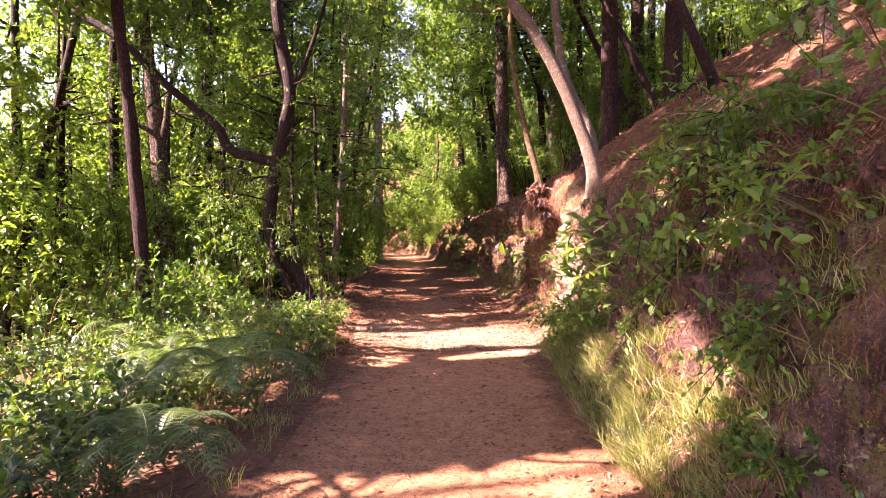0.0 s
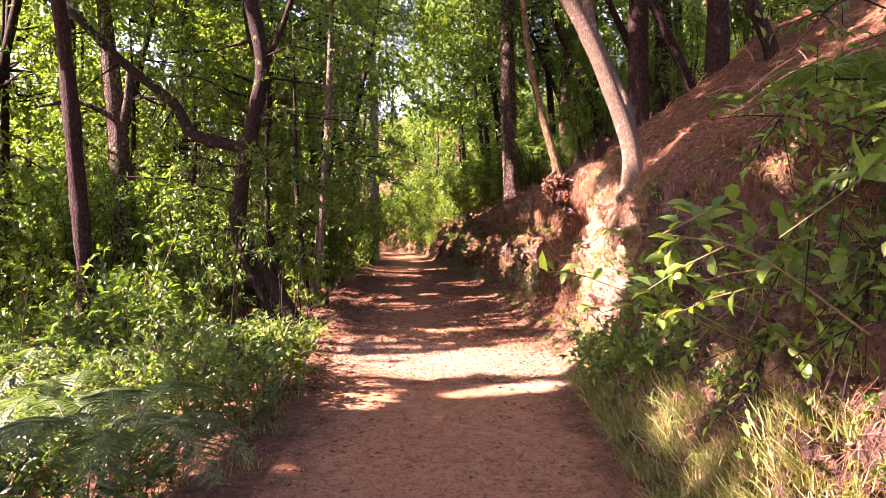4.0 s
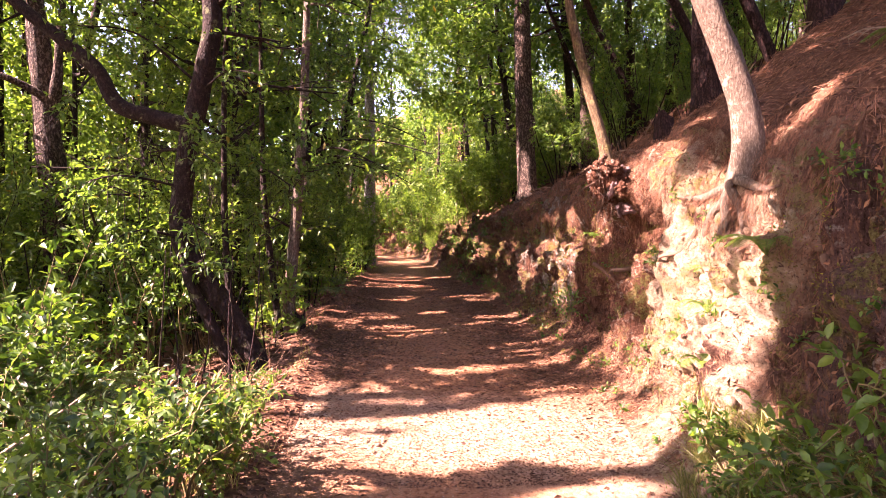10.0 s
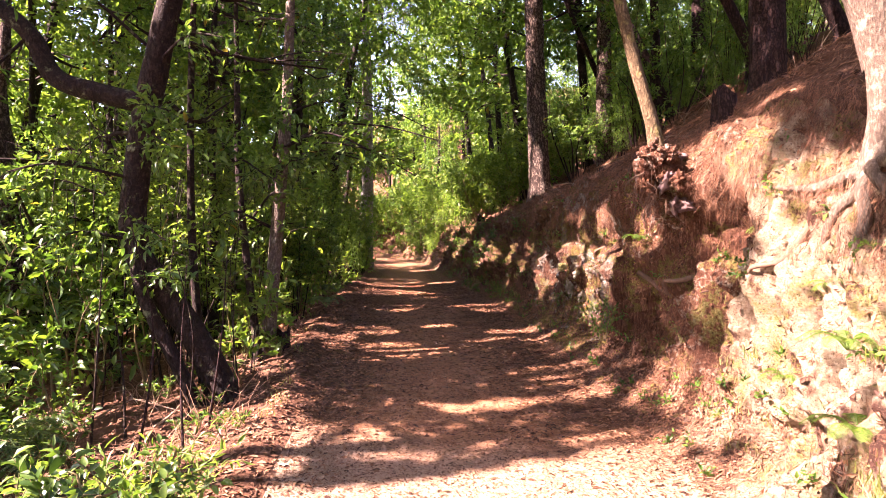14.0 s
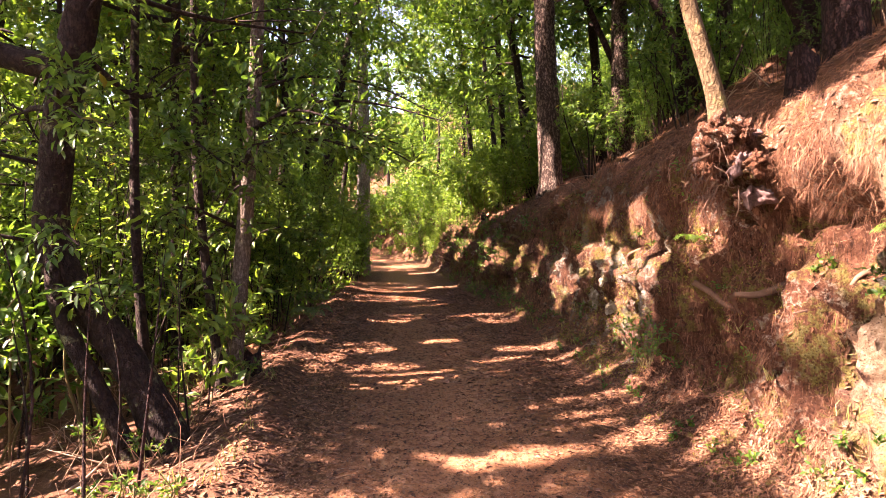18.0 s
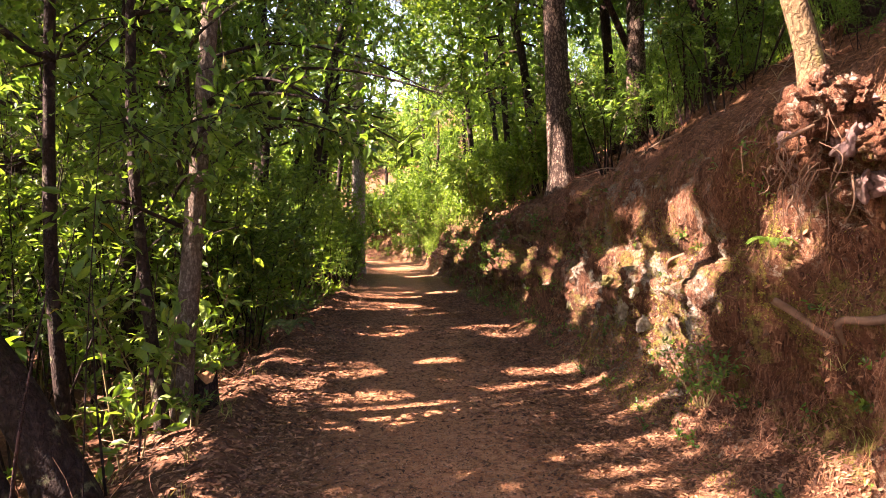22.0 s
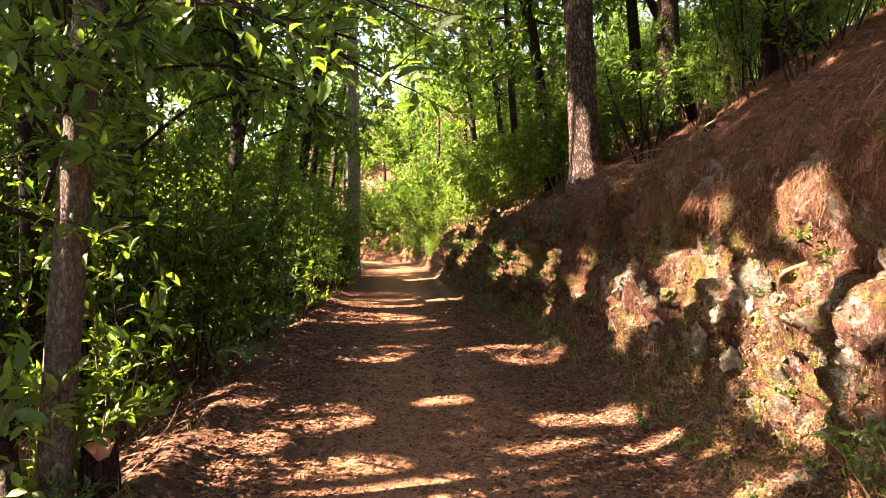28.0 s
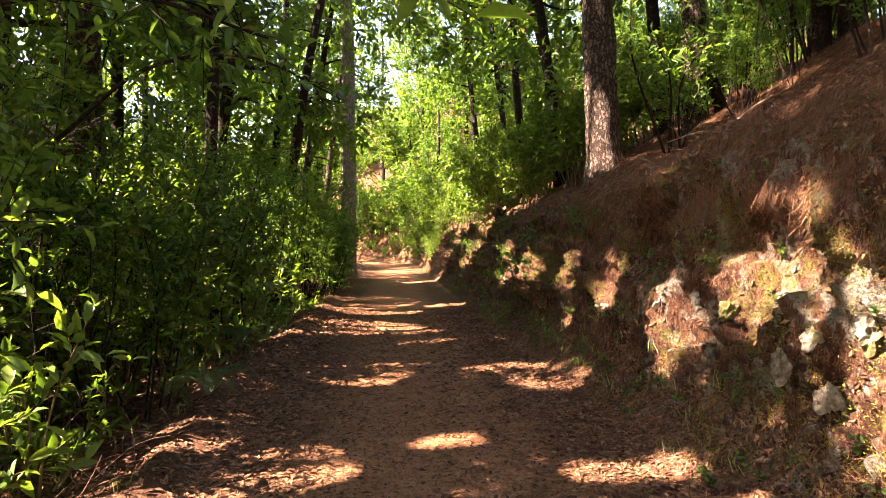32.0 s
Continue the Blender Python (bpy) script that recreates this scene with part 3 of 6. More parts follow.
LEAF_PINE = leaf_material("pine_foliage", (0.025, 0.052, 0.012), (0.05, 0.09, 0.02), (0.10, 0.14, 0.035), 0.3, 0.5, (0.18, 0.10, 0.03))
LEAF_SHRUB = leaf_material("bramble_leaf", (0.030, 0.080, 0.014), (0.065, 0.15, 0.022), (0.15, 0.26, 0.035), 0.48, 0.42)
LEAF_LOW = leaf_material("dark_bramble_leaf", (0.018, 0.052, 0.012), (0.042, 0.105, 0.020), (0.12, 0.21, 0.035), 0.42, 0.42)
FERN = leaf_material("fern_green", (0.06, 0.12, 0.04), (0.11, 0.19, 0.065), (0.19, 0.28, 0.11), 0.4, 0.45)
GRASS = leaf_material("dry_green_grass", (0.10, 0.14, 0.025), (0.22, 0.25, 0.055), (0.46, 0.40, 0.19), 0.4, 0.55)
DEAD = plain_material("dead_leaf", (0.050, 0.021, 0.012), (0.29, 0.145, 0.078), 14.0, 0.75, True, 0.2)
NEEDLE = plain_material("dry_needle", (0.05, 0.022, 0.013), (0.30, 0.145, 0.080), 8.0, 0.7, True, 0.1)
TWIG = plain_material("dead_twig", (0.13, 0.075, 0.045), (0.36, 0.27, 0.19), 20.0, 0.9)
ROOT = plain_material("weathered_root", (0.06, 0.032, 0.021), (0.21, 0.13, 0.085), 9.0, 0.9, False, 0.8)
CUT = plain_material("cut_red_wood", (0.24, 0.09, 0.04), (0.42, 0.19, 0.09), 10.0, 0.85, False, 0.6)
CLAY = plain_material("bare_pinkish_clay", (0.045, 0.025, 0.023), (0.25, 0.165, 0.15), 22.0, 0.95, False, 1.0)
STEM = plain_material("green_brown_stem", (0.09, 0.075, 0.03), (0.20, 0.15, 0.07), 15.0, 0.8)

# ---- terrain ----

def trail_z(y):
    return np.interp(y, [-60, -25, 0, 9.77, 14.65, 18.1, 30, 54.7, 90, 400], [-2.0, -0.8, 0, 0.36, 0.68, 0.92, 1.25, 1.55, 1.6, 2.0])


def left_x(y):
    return np.interp(y, [-60, 0, 7, 10, 13, 15, 17.5, 20, 24.5, 30, 41, 47, 53, 62, 100, 400], [-1.4, -1.35, -1.3, -1.5, -1.75, -2.1, -2.25, -2.35, -2.65, -3.1, -4.0, -5.2, -9.0, -20, -80, -280])


def right_x(y):
    return np.interp(y, [-60, 0, 7, 10, 13, 15, 17.5, 20, 24.5, 30, 41, 47, 53, 62, 100, 400], [1.4, 1.4, 1.4, 1.5, 1.35, 1.2, 0.98, 0.65, 0.1, -0.5, -1.3, -2.3, -5.4, -16, -76, -276])


def edge_wave(y, seed):
    return 0.10 * fbm(np.stack([np.asarray(y, float) * 0.55, np.asarray(y, float) * 0, np.asarray(y, float) * 0], -1), 3, seed)


rows_y = np.concatenate([np.arange(-60, -8, 4.0), np.arange(-8, 2, 0.5), np.arange(2, 17.5, 0.026), np.arange(17.5, 30, 0.09), np.arange(30, 60, 0.4), np.arange(60, 120, 4), np.arange(120, 401, 40)])
# the cut bank and the hill above it: away from the trail's edge, and up
PROFILE = np.array([(0, 0), (0.13, 0.16), (0.26, 0.5), (0.42, 1.0), (0.60, 1.6), (0.82, 2.15), (1.15, 2.55), (1.6, 2.88), (2.4, 3.42), (6.0, 6.0), (20, 15), (60, 36), (300, 90)], float)
PA = np.concatenate([[0], np.cumsum(np.linalg.norm(np.diff(PROFILE, axis=0), axis=1))])
right_s = np.concatenate([np.arange(0, 3.2, 0.026), np.arange(3.2, 7.0, 0.07), np.arange(7.0, 12, 0.4), np.arange(12, 30, 2.5), [32, 50, 75, 150, PA[-1]]])
LEFT = np.array([(0, 0), (0.25, 0.03), (0.6, -0.03), (1.2, -0.16), (3, -0.40), (8, -1.3), (20, -3.6), (60, -11), (300, -30)], float)
left_d = np.concatenate([np.arange(0, 2.5, 0.06), np.arange(2.5, 8, 0.25), np.arange(8, 30, 2.0), [32, 60, 120, 300]])
trail_u = np.linspace(0, 1, 70)


def smooth_profile(s):
    k = np.linspace(-0.18, 0.18, 7)
    return np.mean([np.interp(np.maximum(s + a, 0), PA, PROFILE[:, 0]) for a in k], 0), np.mean([np.interp(np.maximum(s + a, 0), PA, PROFILE[:, 1]) for a in k], 0)


def bank_height(y):
    return np.interp(y, [-60, 3, 8, 10, 12, 14, 17, 21.7, 30, 60, 400], [0.95, 0.95, 1.0, 1.0, 1.05, 0.95, 0.90, 0.76, 0.72, 0.6, 0.4])


def apron_at(y):
    return np.interp(y, [7.6, 9.2, 12, 13, 15.5, 19, 24, 30], [0.0, 0.7, 0.9, 1.0, 0.9, 0.6, 0.3, 0.0])


def build_right():
    Y, S = np.meshgrid(rows_y, right_s, indexing="ij")
    d, h = smooth_profile(S)
    amp = np.clip((S - 0.05 - 0.35 * apron_at(Y)) / 0.6, 0, 1)
    fade = np.where(S > 12, 0.5, 1.0)
    # a low apron of fallen earth and needles lies before the steep face
    apron = apron_at(Y)
    fd, fh = np.array([0, 0.12, 0.28, 0.45, 0.56, 0.62, 0.67, 0.74, 0.9]), np.array([0, 0.03, 0.08, 0.17, 0.30, 0.55, 1.0, 1.6, 2.15])
    fs = np.concatenate([[0], np.cumsum(np.hypot(np.diff(fd), np.diff(fh)))])
    low = np.clip((fs[-1] - S) / 0.5, 0, 1) * apron
    k7 = np.linspace(-0.12, 0.12, 5)
    d = d * (1 - low) + low * np.mean([np.interp(np.maximum(S + a, 0), fs, fd) for a in k7], 0)
    h = h * (1 - low) + low * np.mean([np.interp(np.maximum(S + a, 0), fs, fh) for a in k7], 0)
    base = np.stack([right_x(Y) + edge_wave(Y, 73) + d, Y, trail_z(Y) + h * bank_height(Y)], -1)
    face = np.clip(1 - np.abs(S - 1.5) / 1.6, 0, 1)
    q = np.stack([Y * 1.0, S * 0.55, Y * 0], -1)
    bulge = 0.30 * fbm(q * 0.9, 3, 3) * amp * fade + 0.10 * fbm(np.stack([Y * 2.2, S * 2.0, S * 0], -1), 3, 5) * np.clip((S - 2.4) / 0.6, 0, 1) * (S < 12) + 0.20 * fbm(np.stack([Y * 2.6, S * 0.9, S * 0], -1), 3, 11) * amp * face
    clod = np.abs(fbm(np.stack([Y * 4.5, S * 4.5, d * 0], -1), 3, 21))
    flute = np.abs(fbm(np.stack([Y * 5.5, S * 1.1, S * 0], -1), 3, 24))
    fine = (0.15 * (clod - 0.2) + 0.20 * (flute - 0.2)) * amp * (0.3 + face) + (0.07 * fbm(np.stack([Y * 11, S * 8, d * 0], -1), 2, 31) + 0.09 * (np.abs(fbm(np.stack([Y * 7, S * 7, d * 0], -1), 2, 35)) - 0.2)) * np.clip(S / 0.3, 0, 1) * np.clip((4.2 - S) / 1.0, 0.25, 1)
    # small clods, crumbs and root columns of the bare face
    fine += (0.055 * (0.25 - np.abs(fbm(np.stack([Y * 15, S * 13, d * 0], -1), 3, 37))) + 0.045 * fbm(np.stack([Y * 24, S * 5, d * 0], -1), 3, 39)) * np.clip((S - 0.1 - 0.5 * apron_at(Y)) / 0.3, 0, 1) * np.clip((3.4 - S) / 0.8, 0, 1)
    # upright grooves split the rocky part of the face
    rocky = np.clip((Y - 13.5) / 0.5, 0, 1) * np.clip((17.6 - Y) / 0.8, 0, 1) * np.clip((S - 0.35) / 0.2, 0, 1) * np.clip((1.9 - S) / 0.5, 0, 1)
    groove = np.exp(-(fbm(np.stack([Y * 3.4, S * 1.5, d * 0], -1), 2, 43) / 0.10) ** 2)
    fine -= 0.12 * groove * rocky
    out = bulge + fine
    nx, nz = -np.clip(face + 0.25, 0, 1), np.where(S > 2.2, 1.0, 0.45)
    base[..., 0] += nx * out
    base[..., 2] += nz * out * np.clip(S / 0.4, 0, 1)
    # the lip of the cut hangs over a hollow
    hang = np.exp(-((S - 2.45) / 0.22) ** 2) * np.clip(fbm(np.stack([Y * 1.3, Y * 0, Y * 0], -1), 2, 41) + 0.35, 0, 1)
    hollow = np.exp(-((S - 2.0) / 0.25) ** 2) * np.clip(fbm(np.stack([Y * 1.3, Y * 0, Y * 0], -1), 2, 41) + 0.35, 0, 1)
    near = np.clip((45 - Y) / 10, 0, 1)
    base[..., 0] += (0.32 * hollow - 0.20 * hang) * near
    # deep pockets washed out between hanging tongues of needles
    pocket = np.clip((fbm(np.stack([Y * 2.9, S * 1.7, Y * 0], -1), 3, 131) - 0.06) / 0.16, 0, 1)
    pocket = pocket * pocket * (3 - 2 * pocket) * np.clip((S - 0.15 - 0.3 * apron_at(Y)) / 0.2, 0, 1) * np.clip((2.35 - S) / 0.25, 0, 1)
    base[..., 0] += pocket * np.interp(Y, [3, 6, 10.4, 11.6, 13.2, 14.2, 22, 26], [0.14, 0.14, 0.12, 0.26, 0.22, 0.13, 0.15, 0])
    return base


def build_trail():
    Y, U = np.meshgrid(rows_y, trail_u, indexing="ij")
    X = left_x(Y) + edge_wave(Y, 71) + (right_x(Y) + edge_wave(Y, 73) - left_x(Y) - edge_wave(Y, 71)) * U
    edge = np.clip(np.abs(U - 0.5) * 2, 0, 1)
    z = trail_z(Y) - 0.035 * (1 - edge ** 2) * np.sin(np.pi * np.clip(U, 0, 1)) + 0.03 * fbm(np.stack([X * 0.9, Y * 0.9, X * 0], -1), 3, 51) * (1 - edge ** 4)
    z += (0.018 * fbm(np.stack([X * 5, Y * 5, X * 0], -1), 3, 61)) * (1 - edge ** 8)
    P = np.stack([X, Y, z], -1)
    P[:, 0], P[:, -1] = LEFT_GRID[:, 0], RIGHT_GRID[:, 0]
    return P


def build_left():
    Y, D = np.meshgrid(rows_y, left_d, indexing="ij")
    h = np.interp(D, LEFT[:, 0], LEFT[:, 1])
    amp = np.clip(D / 0.5, 0, 1)
    berm = 0.05 * np.exp(-((D - 0.22) / 0.2) ** 2) * np.clip((Y - 10) / 3, 0, 1)
    x = left_x(Y) + edge_wave(Y, 71) - D
    z = trail_z(Y) + h + berm + (0.16 * fbm(np.stack([x * 0.8, Y * 0.8, D * 0], -1), 4, 81) + 0.05 * fbm(np.stack([x * 6, Y * 6, D * 0], -1), 3, 91)) * amp
    return np.stack([x, Y, z], -1)


RIGHT_GRID, LEFT_GRID = build_right(), build_left()
TRAIL_GRID = build_trail()


def grid_mesh(name, G, mat, edge=None):
    a, b = G.shape[:2]
    i, j = np.meshgrid(np.arange(a - 1), np.arange(b - 1), indexing="ij")
    F = np.stack([i * b + j, i * b + j + 1, (i + 1) * b + j + 1, (i + 1) * b + j], -1).reshape(-1, 4)
    me = mesh_from(name, G.reshape(-1, 3), [F], mat, True)
    if edge is not None:
        att = me.attributes.new("edge", "FLOAT", "POINT")
        att.data.foreach_set("value", np.broadcast_to(edge, (a, b)).astype(np.float32).ravel())
    return me


CUT_COL = int(np.searchsorted(right_s, 3.0))
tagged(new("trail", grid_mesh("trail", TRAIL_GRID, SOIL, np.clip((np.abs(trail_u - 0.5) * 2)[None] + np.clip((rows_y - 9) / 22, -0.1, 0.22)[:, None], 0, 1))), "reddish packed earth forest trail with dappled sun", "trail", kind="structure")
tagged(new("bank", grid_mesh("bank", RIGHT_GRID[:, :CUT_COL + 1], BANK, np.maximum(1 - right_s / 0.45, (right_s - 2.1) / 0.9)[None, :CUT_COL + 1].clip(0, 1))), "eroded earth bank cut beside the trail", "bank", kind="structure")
tagged(new("hillside", grid_mesh("hillside", RIGHT_GRID[:, CUT_COL:], LITTER)), "forest hillside covered in brown pine needles", "hillside", kind="structure")
tagged(new("ground", grid_mesh("ground", LEFT_GRID[:, ::-1], LITTER)), "forest floor with brown leaf litter", "ground", kind="structure")


def grid_normals(G):
    a, b = np.gradient(G, axis=0), np.gradient(G, axis=1)
    n = unit(np.cross(b, a))
    return np.where(n[..., 2:3] < -0.2, -n, n)


GRIDS = {"right": (RIGHT_GRID, grid_normals(RIGHT_GRID)), "left": (LEFT_GRID, grid_normals(LEFT_GRID)), "trail": (TRAIL_GRID, grid_normals(TRAIL_GRID))}


def on_grid(which, y, col):
    """Points and normals of the terrain at the rows y and the (fractional) columns col."""
    G, N = GRIDS[which]
    r = np.interp(y, rows_y, np.arange(len(rows_y)))
    c = np.clip(col, 0, G.shape[1] - 1.001)
    i, j = np.minimum(r.astype(int), G.shape[0] - 2), c.astype(int)
    a, b = (r - i)[:, None], (c - j)[:, None]
    f = lambda M: M[i, j] * (1 - a) * (1 - b) + M[i + 1, j] * a * (1 - b) + M[i, j + 1] * (1 - a) * b + M[i + 1, j + 1] * a * b
    return f(G), unit(f(N))


def bank_at(y, s):
    y, s = np.atleast_1d(np.asarray(y, float)), np.atleast_1d(np.asarray(s, float))
    return on_grid("right", y, np.interp(s, right_s, np.arange(len(right_s))))


def left_at(y, d):
    y, d = np.atleast_1d(np.asarray(y, float)), np.atleast_1d(np.asarray(d, float))
    return on_grid("left", y, np.interp(d, left_d, np.arange(len(left_d))))


def ground_z(x, y):
    """The terrain's height at a place."""
    r = int(np.argmin(np.abs(rows_y - y)))
    line = np.concatenate([LEFT_GRID[r, ::-1], TRAIL_GRID[r, 1:-1], RIGHT_GRID[r]])
    o = np.argsort(line[:, 0])
    return float(np.interp(x, line[o, 0], line[o, 2]))


# ---- trees ----
def make_tree(name, label, base, line, radii, bark, limbs=(), clumps=(), leaf=LEAF_LAUREL, density=1.0, leaf_len=0.10, wide=0.42, per=10, twig=0.35, sides=12,
              rough=0.12, grain=(9.0, 2.0), group="", branch_r=0.035, fine=False, flare=1.35, gaps=True, crown_label="", subs=4):
    """A tree of a trunk along the line, limbs given as (points, radii), and a crown of clumps (centre, radii)."""
    base = np.asarray(base, float)
    top = thing(name, base, label, "tree", group)
    P = spline(line, max(12, len(line) * 7))
    R = np.interp(np.linspace(0, 1, len(P)), np.linspace(0, 1, len(radii)), radii)
    low = np.clip(1 - (P[:, 2] - P[0, 2]) / 0.5, 0, 1)
    R = R * (1 + (flare - 1) * low ** 2)
    P[0, 2] -= 0.15
    h = Heap()
    add_tube(h, P - base, R, sides, rough, grain, seed=int(abs(base[1] * 31)) % 97)
    part("trunk", h.mesh("trunk", bark, True), top)
    for k, (pts, rr) in enumerate(limbs):
        Q = spline(pts, max(10, len(pts) * 6))
        h = Heap()
        add_tube(h, Q - base, np.interp(np.linspace(0, 1, len(Q)), np.linspace(0, 1, len(rr)), rr), max(6, sides - 3), rough, grain, seed=k)
        part("limb", h.mesh("limb", bark, True), top)
    if clumps:
        crown = Heap()
        skeleton_pts = np.concatenate([P] + [spline(p, 12) for p, _ in limbs])
        for c, r in clumps:
            c, r = np.asarray(c, float), np.asarray(r, float)
            low_pts = skeleton_pts[skeleton_pts[:, 2] < c[2] + 0.3]
            src = low_pts if len(low_pts) else skeleton_pts
            a = src[np.argmin(np.linalg.norm(src - c, axis=1) + 0.4 * np.abs(src[:, 2] - c[2]))]
            mid = (a + c) / 2 + rng.normal(size=3) * 0.12 * np.linalg.norm(c - a)
            wood = Heap()
            B = spline([a, mid, c], 6)
            clear = lambda pts: not gaps or c[2] < 6.0 or shaded(spline(pts, 30), 0.02).all()
            if clear([a, mid, c]):
                add_tube(wood, B - base, np.linspace(branch_r, 0.010, 6), 5, cap=False)
            for k in range(subs):
                e = c + rand_dirs(1)[0] * r * 0.75
                s0 = B[3 + k % 2]
                way = [s0, (s0 + e) / 2 + rng.normal(size=3) * 0.1, e]
                if clear(way):
                    add_tube(wood, spline(way, 4) - base, np.linspace(branch_r * 0.4, 0.004, 4), 3, cap=False)
            if wood.n and subs:
                part("branch", wood.mesh("branch", bark, False), top)
            area = 4 * math.pi * (np.mean(r) ** 2)
            n = max(6, int(density * area * 5.5))
            O, d = clump_points(c, r, n)
            D = unit(d * 0.7 + rand_dirs(n) * 0.8 + [0, 0, -0.1])
            twig_leaves(crown, O, D, twig, per, leaf_len, wide, fine=fine, gaps=gaps)
        if crown.n:
            crown.v = [v - base for v in crown.v]
            ob = part("crown", crown.mesh("crown", leaf, False), top, crown_label)
            ob["kind"] = "stuff"
    return top


def tree_on(name, label, x, y, height, r, bark, leaf, clump_n, crown_from, crown_r, density=1.0, leaf_len=0.12, group="", lean=(0, 0), side=0.0, per=10, wide=0.42, gaps=True, twig=0.4, sink=0.0, sides=12, branch_r=0.05, subs=2):
    """A tree at a place, with clumps of leaves scattered round its upper trunk."""
    z = ground_z(x, y) - sink
    base = np.array([x, y, z])
    line = [base]
    for k in (0.25, 0.5, 0.75, 1.0):
        line.append(base + np.array([lean[0] * k, lean[1] * k, height * k]) + np.append(rng.normal(size=2) * r * 0.7 * k, 0))
    clumps = []
    for k in range(clump_n):
        t = rng.uniform(0, 1)
        zz = crown_from + (height + 0.8 - crown_from) * t
        spread_r = crown_r * (1.0 - 0.45 * abs(t - 0.35) / 0.65)
        a = rng.uniform(0, 2 * math.pi)
        rad = spread_r * math.sqrt(rng.uniform(0.1, 1))
        k2 = zz / height
        c = base + np.array([lean[0] * k2 + rad * math.cos(a) + side, lean[1] * k2 + rad * math.sin(a), zz])
        s = rng.uniform(0.55, 1.0) * min(1.2, 0.35 + crown_r * 0.33)
        clumps.append((c, (s, s, s * rng.uniform(0.5, 0.8))))
    return make_tree(name, label, base, line, [r, r * 0.85, r * 0.7, r * 0.5, r * 0.22], bark, (), clumps, leaf, density, leaf_len, wide, per, twig, sides=sides, group=group, flare=1.15, gaps=gaps, branch_r=branch_r, subs=subs)


# the forked tree beside the trail
z0 = ground_z(-2.72, 12.75)
make_tree("forked_laurel_tree", "dark forked laurel tree with a long bent limb", (-2.72, 12.75, z0),
          [(-2.72, 12.75, z0), (-3.1, 12.75, 1.2), (-3.72, 12.75, 2.1), (-3.72, 12.75, 3.0), (-3.58, 12.75, 3.85), (-3.42, 12.75, 4.6), (-3.33, 12.75, 5.4), (-3.62, 12.75, 7.2), (-3.6, 12.9, 9.5)],
          [0.17, 0.15, 0.14, 0.135, 0.14, 0.13, 0.13, 0.12, 0.06], BARK_LAUREL,
          [([(-3.6, 12.75, 3.75), (-4.1, 12.73, 3.86), (-4.62, 12.7, 4.05), (-4.95, 12.7, 4.58), (-5.9, 12.7, 5.35), (-6.98, 12.7, 6.4), (-8.5, 12.8, 7.35), (-9.8, 12.9, 8.6)], [0.12, 0.11, 0.105, 0.095, 0.085, 0.08, 0.07, 0.03]),
           ([(-3.34, 12.75, 5.3), (-3.12, 12.74, 5.62), (-2.95, 12.7, 5.95), (-2.6, 12.6, 6.9), (-2.2, 12.5, 8.2)], [0.08, 0.06, 0.05, 0.04, 0.02]),
           ([(-3.35, 12.75, 5.3), (-3.6, 12.85, 5.8), (-3.75, 12.9, 6.6)], [0.05, 0.035, 0.012]),
           ([(-2.95, 12.6, z0 - 0.1), (-3.2, 12.55, 0.9), (-3.58, 12.55, 1.7), (-3.75, 12.7, 2.5)], [0.085, 0.075, 0.07, 0.05])],
          [((-3.4, 12.9, 9.0), (1.5, 1.5, 0.9)), ((-2.4, 12.6, 8.0), (1.2, 1.2, 0.8)), ((-5.0, 12.9, 8.6), (1.4, 1.4, 0.9)), ((-9.0, 12.9, 8.4), (1.2, 1.2, 0.8)), ((-6.9, 13.2, 7.4), (1.0, 1.0, 0.7)), ((-4.2, 13.6, 7.0), (1.2, 1.2, 0.9)), ((-2.2, 13.4, 6.4), (1.0, 1.0, 0.6)),
           ((-2.5, 13.3, 5.1), (0.9, 0.8, 0.5)), ((-4.5, 13.5, 5.7), (1.0, 0.8, 0.6)), ((-3.3, 13.6, 6.1), (1.0, 0.8, 0.6)), ((-1.8, 13.9, 4.5), (0.7, 0.7, 0.4)), ((-5.4, 13.4, 4.6), (0.8, 0.7, 0.5)), ((-3.2, 13.7, 3.9), (0.7, 0.6, 0.4)), ((-4.4, 13.4, 3.4), (0.7, 0.6, 0.45)), ((-6.3, 13.2, 5.6), (0.8, 0.7, 0.5))],
          density=1.2, flare=1.2)

# trunks of the left side
make_tree("pine_tree", "slender reddish pine with rough bark", (-6.1, 12.0, ground_z(-6.1, 12.0)),
          [(-6.1, 12.0, ground_z(-6.1, 12.0)), (-6.12, 12.0, 1.5), (-6.25, 12.0, 3.0), (-6.43, 12.0, 5.0), (-6.7, 12.0, 7.5), (-7.0, 12.05, 12)], [0.145, 0.135, 0.13, 0.12, 0.11, 0.05], BARK_RED, (),
          [((-6.8, 12.1, 11.5), (1.6, 1.6, 1.0)), ((-7.6, 11.5, 10.4), (1.2, 1.2, 0.7)), ((-5.9, 12.7, 10.0), (1.2, 1.2, 0.7))], LEAF_PINE, 1.0, 0.16, 0.10, 14, rough=0.3)
